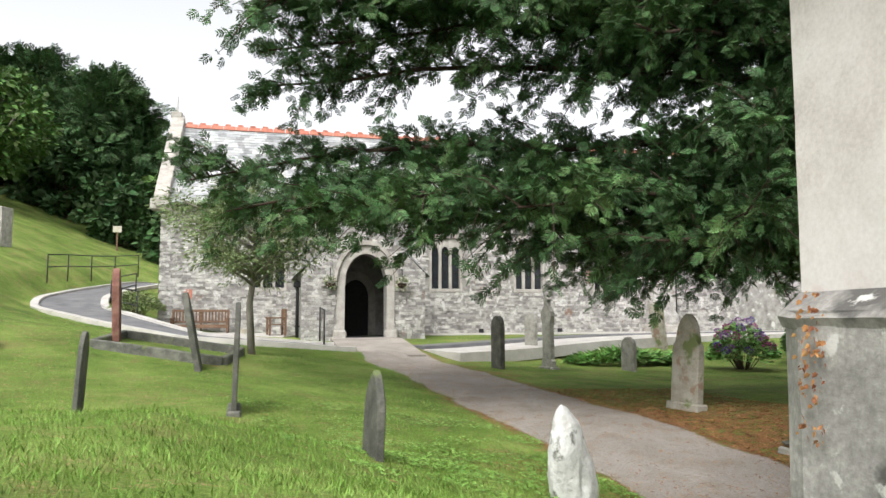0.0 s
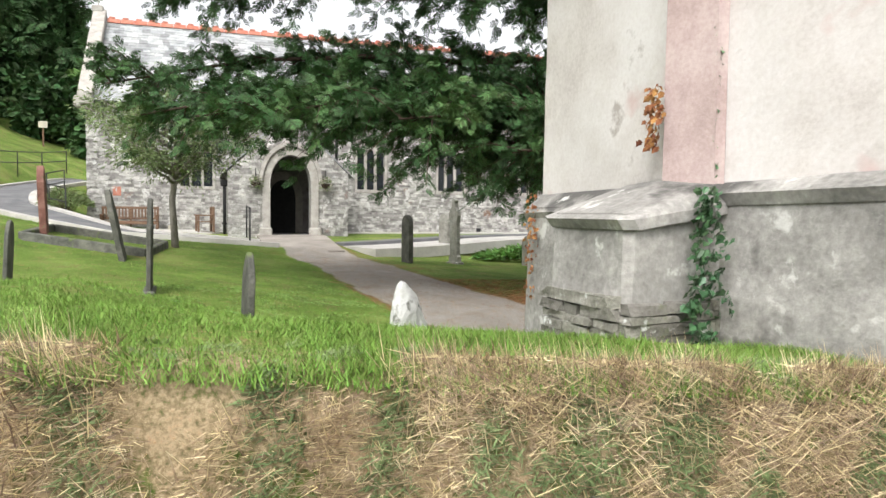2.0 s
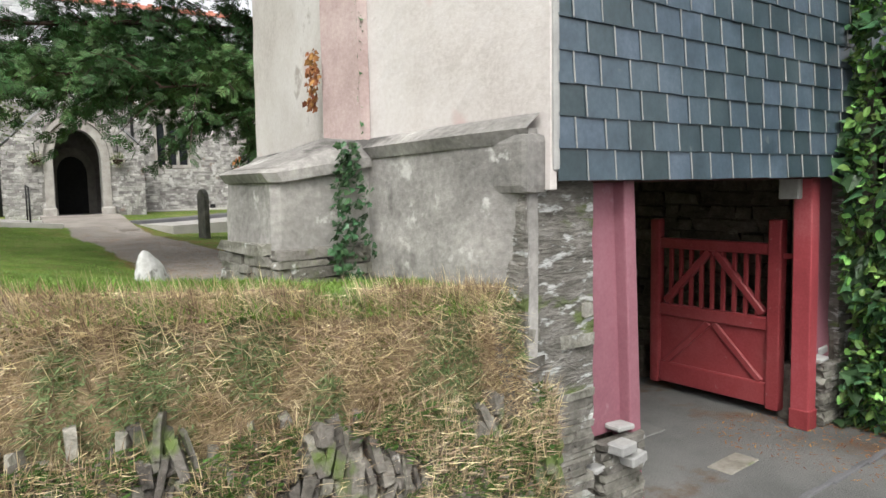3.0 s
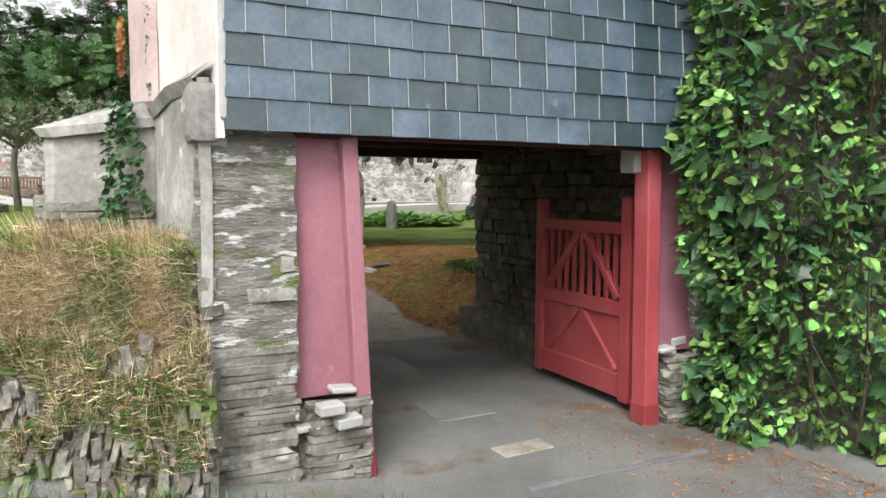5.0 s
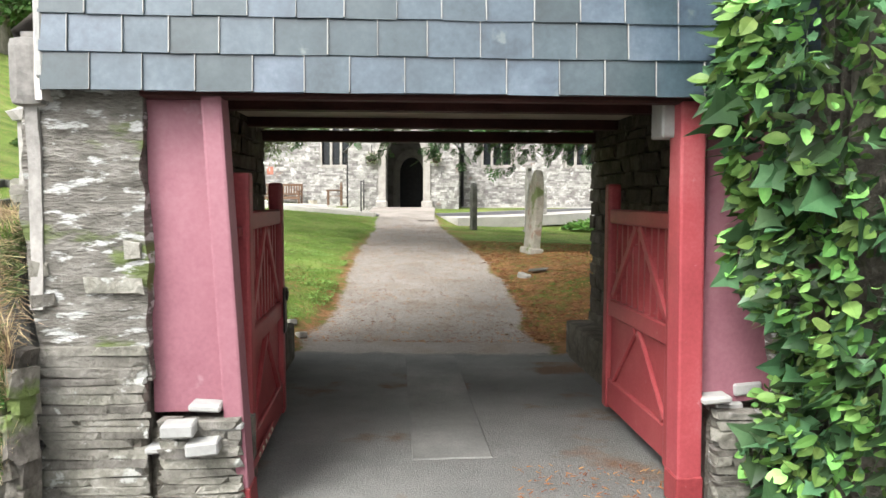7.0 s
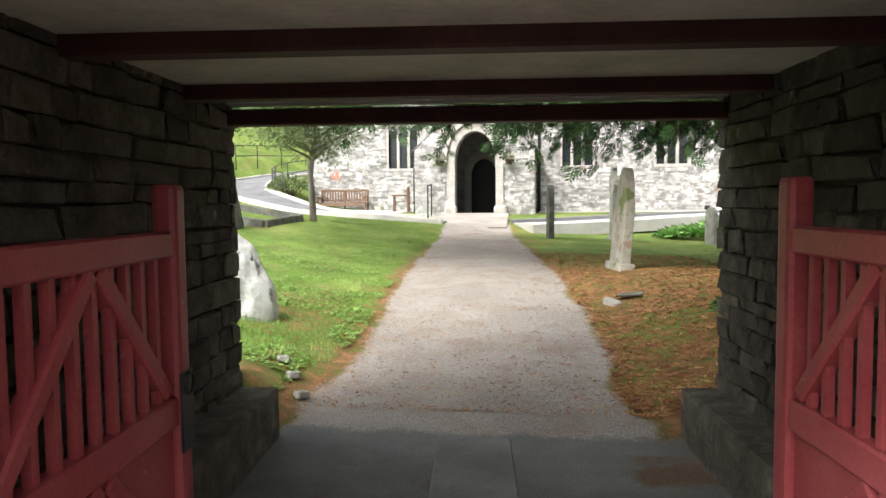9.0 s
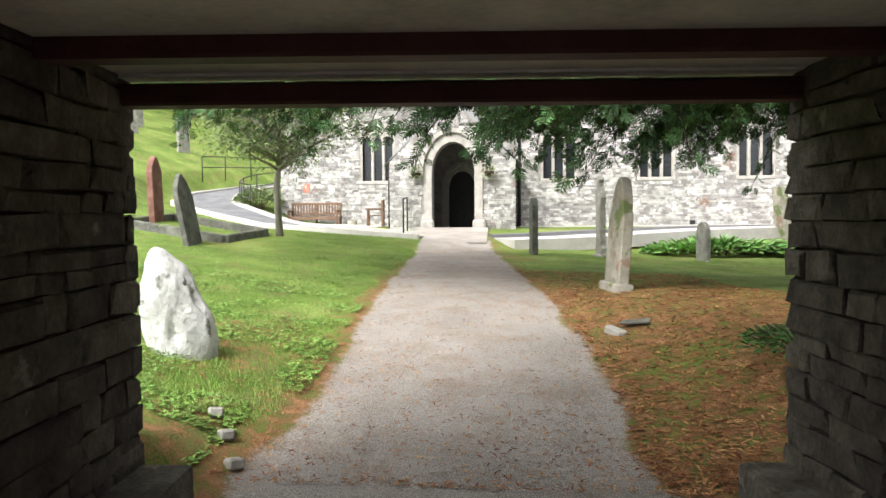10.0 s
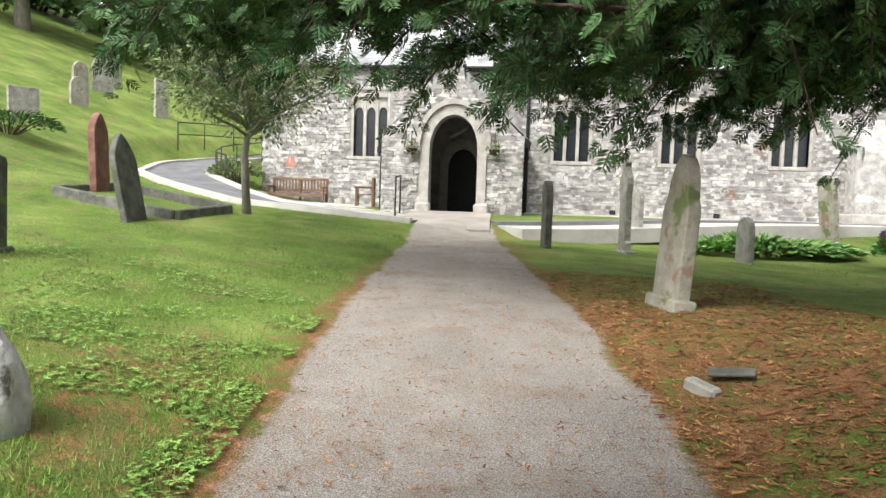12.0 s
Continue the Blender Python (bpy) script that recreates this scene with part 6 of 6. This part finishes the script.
def cover(name, count, where, size, tuft, mat, label, seed, category="grass"):
    q = random.Random(seed)
    ms = []
    while len(ms) < count:
        p = where(q)
        if p is None:
            continue
        x, y, z = p[:3]
        s = q.uniform(*size)
        m = pose(x, y, z, q.uniform(-15, 15) + (p[3] if len(p) > 3 else 0), q.uniform(-15, 15), q.uniform(0, 360) if len(p) < 4 else q.uniform(-75, 75)) @ Matrix.Diagonal((s, s, s, 1))
        ms.append(np.array(m))
    v, f = scatter(*tuft, ms)
    return tagged(data_ob(name, v, f, mat), label, category, kind="stuff")


def ground_kind(x, y):
    path, lane, need, thatch = masks(x, y)
    if path > 0.3 or lane > 0.3:
        return "path"
    return "needles" if need > 0.45 else "grass"


def lawn(q):
    y = 2.7 + 17 * q.random() ** 2.0
    x = path_mid(y) - path_half(y) - 8 * q.random() ** 1.5
    return None if ground_kind(x, y) != "grass" or (x < 3.1 and y < 3.3) else (x, y, ground_z(x, y) - 0.01)


def lawn_right(q):
    y = 4 + 14 * q.random()
    x = path_mid(y) + path_half(y) + 8 * q.random()
    return None if ground_kind(x, y) == "path" or (ground_kind(x, y) == "needles" and q.random() > 0.6) else (x, y, ground_z(x, y) - 0.01)


def bank_top(q):
    x = 3.0 - 6 * q.random() ** 1.2
    y = bank_y(x) + 0.26 + 3.6 * q.random() ** 2.0
    if x > 2.3 and y > 0.2:
        return None
    return x, y, ground_z(x, y) - 0.01


def bank_face(q):
    x = 3.06 - 6.5 * q.random() ** 1.2
    t = q.random()
    y = bank_y(x) + 0.08 + 0.5 * t + 0.04 * q.random()
    z = ground_z(x, y)
    return None if noise.noise((x * 6, y * 8, 7)) < 0.1 or z < 0.5 + 0.16 * noise.noise((x * 2.5, 0, 4)) else (x, y, z - 0.015, 80 - 60 * t)


def bank_straw(q):
    x = 3.06 - 6.5 * q.random() ** 1.2
    t = q.random() ** 1.2
    y = bank_y(x) + 0.04 + 0.29 * t
    if noise.noise((x * 6, y * 8, 7)) > 0.14 and q.random() < 0.7:
        return None
    if noise.noise((x * 2.0, y * 3, 2)) < -0.35 + 0.9 * (t - 0.55) or ground_z(x, y) < 0.45:
        return None
    return x, y, ground_z(x, y) + 0.015, 150 - 80 * t


cover("lawn_grass", 42000, lawn, (0.02, 0.052), blade_tuft(5, 1, 0.8, 1.0), M["grass"], "short mown green grass on the lawn", 111)
cover("lawn_grass", 13000, lawn_right, (0.016, 0.042), blade_tuft(5, 2, 0.8, 1.0), M["grass"], "short green grass in the yew's shade", 112)
cover("bank_grass", 26000, bank_top, (0.024, 0.055), blade_tuft(5, 3, 0.6, 1.0, 0.05), M["grass"], "green grass along the top of the bank", 113)
cover("dry_grass", 17000, bank_straw, (0.03, 0.09), blade_tuft(6, 4, 0.6, 1.9, 0.03), M["straw"], "straw-coloured dead grass hanging on the bank", 114)
cover("bank_grass", 13000, bank_face, (0.02, 0.05), blade_tuft(5, 5, 0.5, 1.0, 0.09), M["leaf_small"], "green grass among the dry stalks on the bank", 115)


def stone_straw(q):
    x = 3.1 - 6.5 * q.random() ** 1.2
    z = 0.25 + 0.62 * q.random() ** 0.6
    if noise.noise((x * 3, z * 4, 8)) < 0.02 - 0.4 * (z - 0.5) or z < lane_z(x):
        return None
    return x, bank_y(x) - 0.0 + 0.08 * (z - lane_z(x)), z, 80


cover("dry_grass", 2600, stone_straw, (0.04, 0.09), blade_tuft(5, 8, 0.4, 1.2, 0.03), M["straw"], "dead grass caught between the bank's slates", 119)
cover("bank_weeds", 1500, stone_straw, (0.02, 0.05), blade_tuft(5, 9, 0.5, 1.0, 0.12), M["leaf_mid"], "small green weeds between the bank's slates", 120, "weeds")


def verge(q):
    x = 4.0 - 4.0 * q.random()
    return x, bank_y(x) - 0.02 - 0.08 * q.random(), lane_z(x) - 0.01


cover("verge_weeds", 260, verge, (0.05, 0.12), blade_tuft(6, 6, 0.35, 1.0), M["leaf_mid"], "small green weeds at the foot of the bank", 116, "weeds")


def clover(q):
    y = 2.9 + 6 * q.random() ** 1.6
    x = path_mid(y) - path_half(y) - 0.1 - 3.2 * q.random() ** 1.3
    if noise.noise((x * 1.6, y * 1.6, 6)) < -0.05 or ground_kind(x, y) == "path" or (x < 3.1 and y < 3.3):
        return None
    return x, y, ground_z(x, y) + 0.012


cv, cf = leaf_shape("round")
tri_v, tri_f = [], []
for k in range(3):
    a = 2.094 * k
    o = len(tri_v)
    tri_v += [(x * math.cos(a) - y * math.sin(a), x * math.sin(a) + y * math.cos(a), z + 0.5 + 0.25 * x) for x, y, z in cv]
    tri_f += [tuple(o + i for i in t) for t in cf]
cover("clover_patch", 6500, clover, (0.011, 0.026), (tri_v, tri_f), M["clover"], "patches of clover and broad weeds in the lawn", 121, "weeds")


def path_litter(q):
    y = 3 + 13 * q.random() ** 1.6
    x = path_mid(y) + path_half(y) * 1.1 * (2 * q.random() - 1)
    return x, y, ground_z(x, y) + 0.012


def floor_litter(q):
    y = 3.0 + 8 * q.random() ** 1.3
    x = path_mid(y) + path_half(y) + 2.6 * q.random()
    return x, y, ground_z(x, y) + 0.01


flake = ([(-0.5, -0.12, 0), (0.5, -0.1, 0.05), (0.6, 0.06, 0), (-0.4, 0.14, 0.08)], [(0, 1, 2, 3)])
cover("leaf_litter", 5200, path_litter, (0.018, 0.045), flake, M["needles"], "scattered brown needles and leaf bits on the path", 117, "litter")
def lane_litter(q):
    y = -1.9 + 2.0 * q.random()
    x = 6.15 - 1.1 * q.random() ** 2 - 0.1 * y
    return x, y, 0.012


cover("leaf_litter", 1500, lane_litter, (0.012, 0.04), flake, M["needles"], "brown leaf bits gathered at the lane's edge", 122, "litter")
cover("leaf_litter", 22000, floor_litter, (0.018, 0.06), flake, M["needles"], "brown yew needle litter beside the path", 118, "litter")
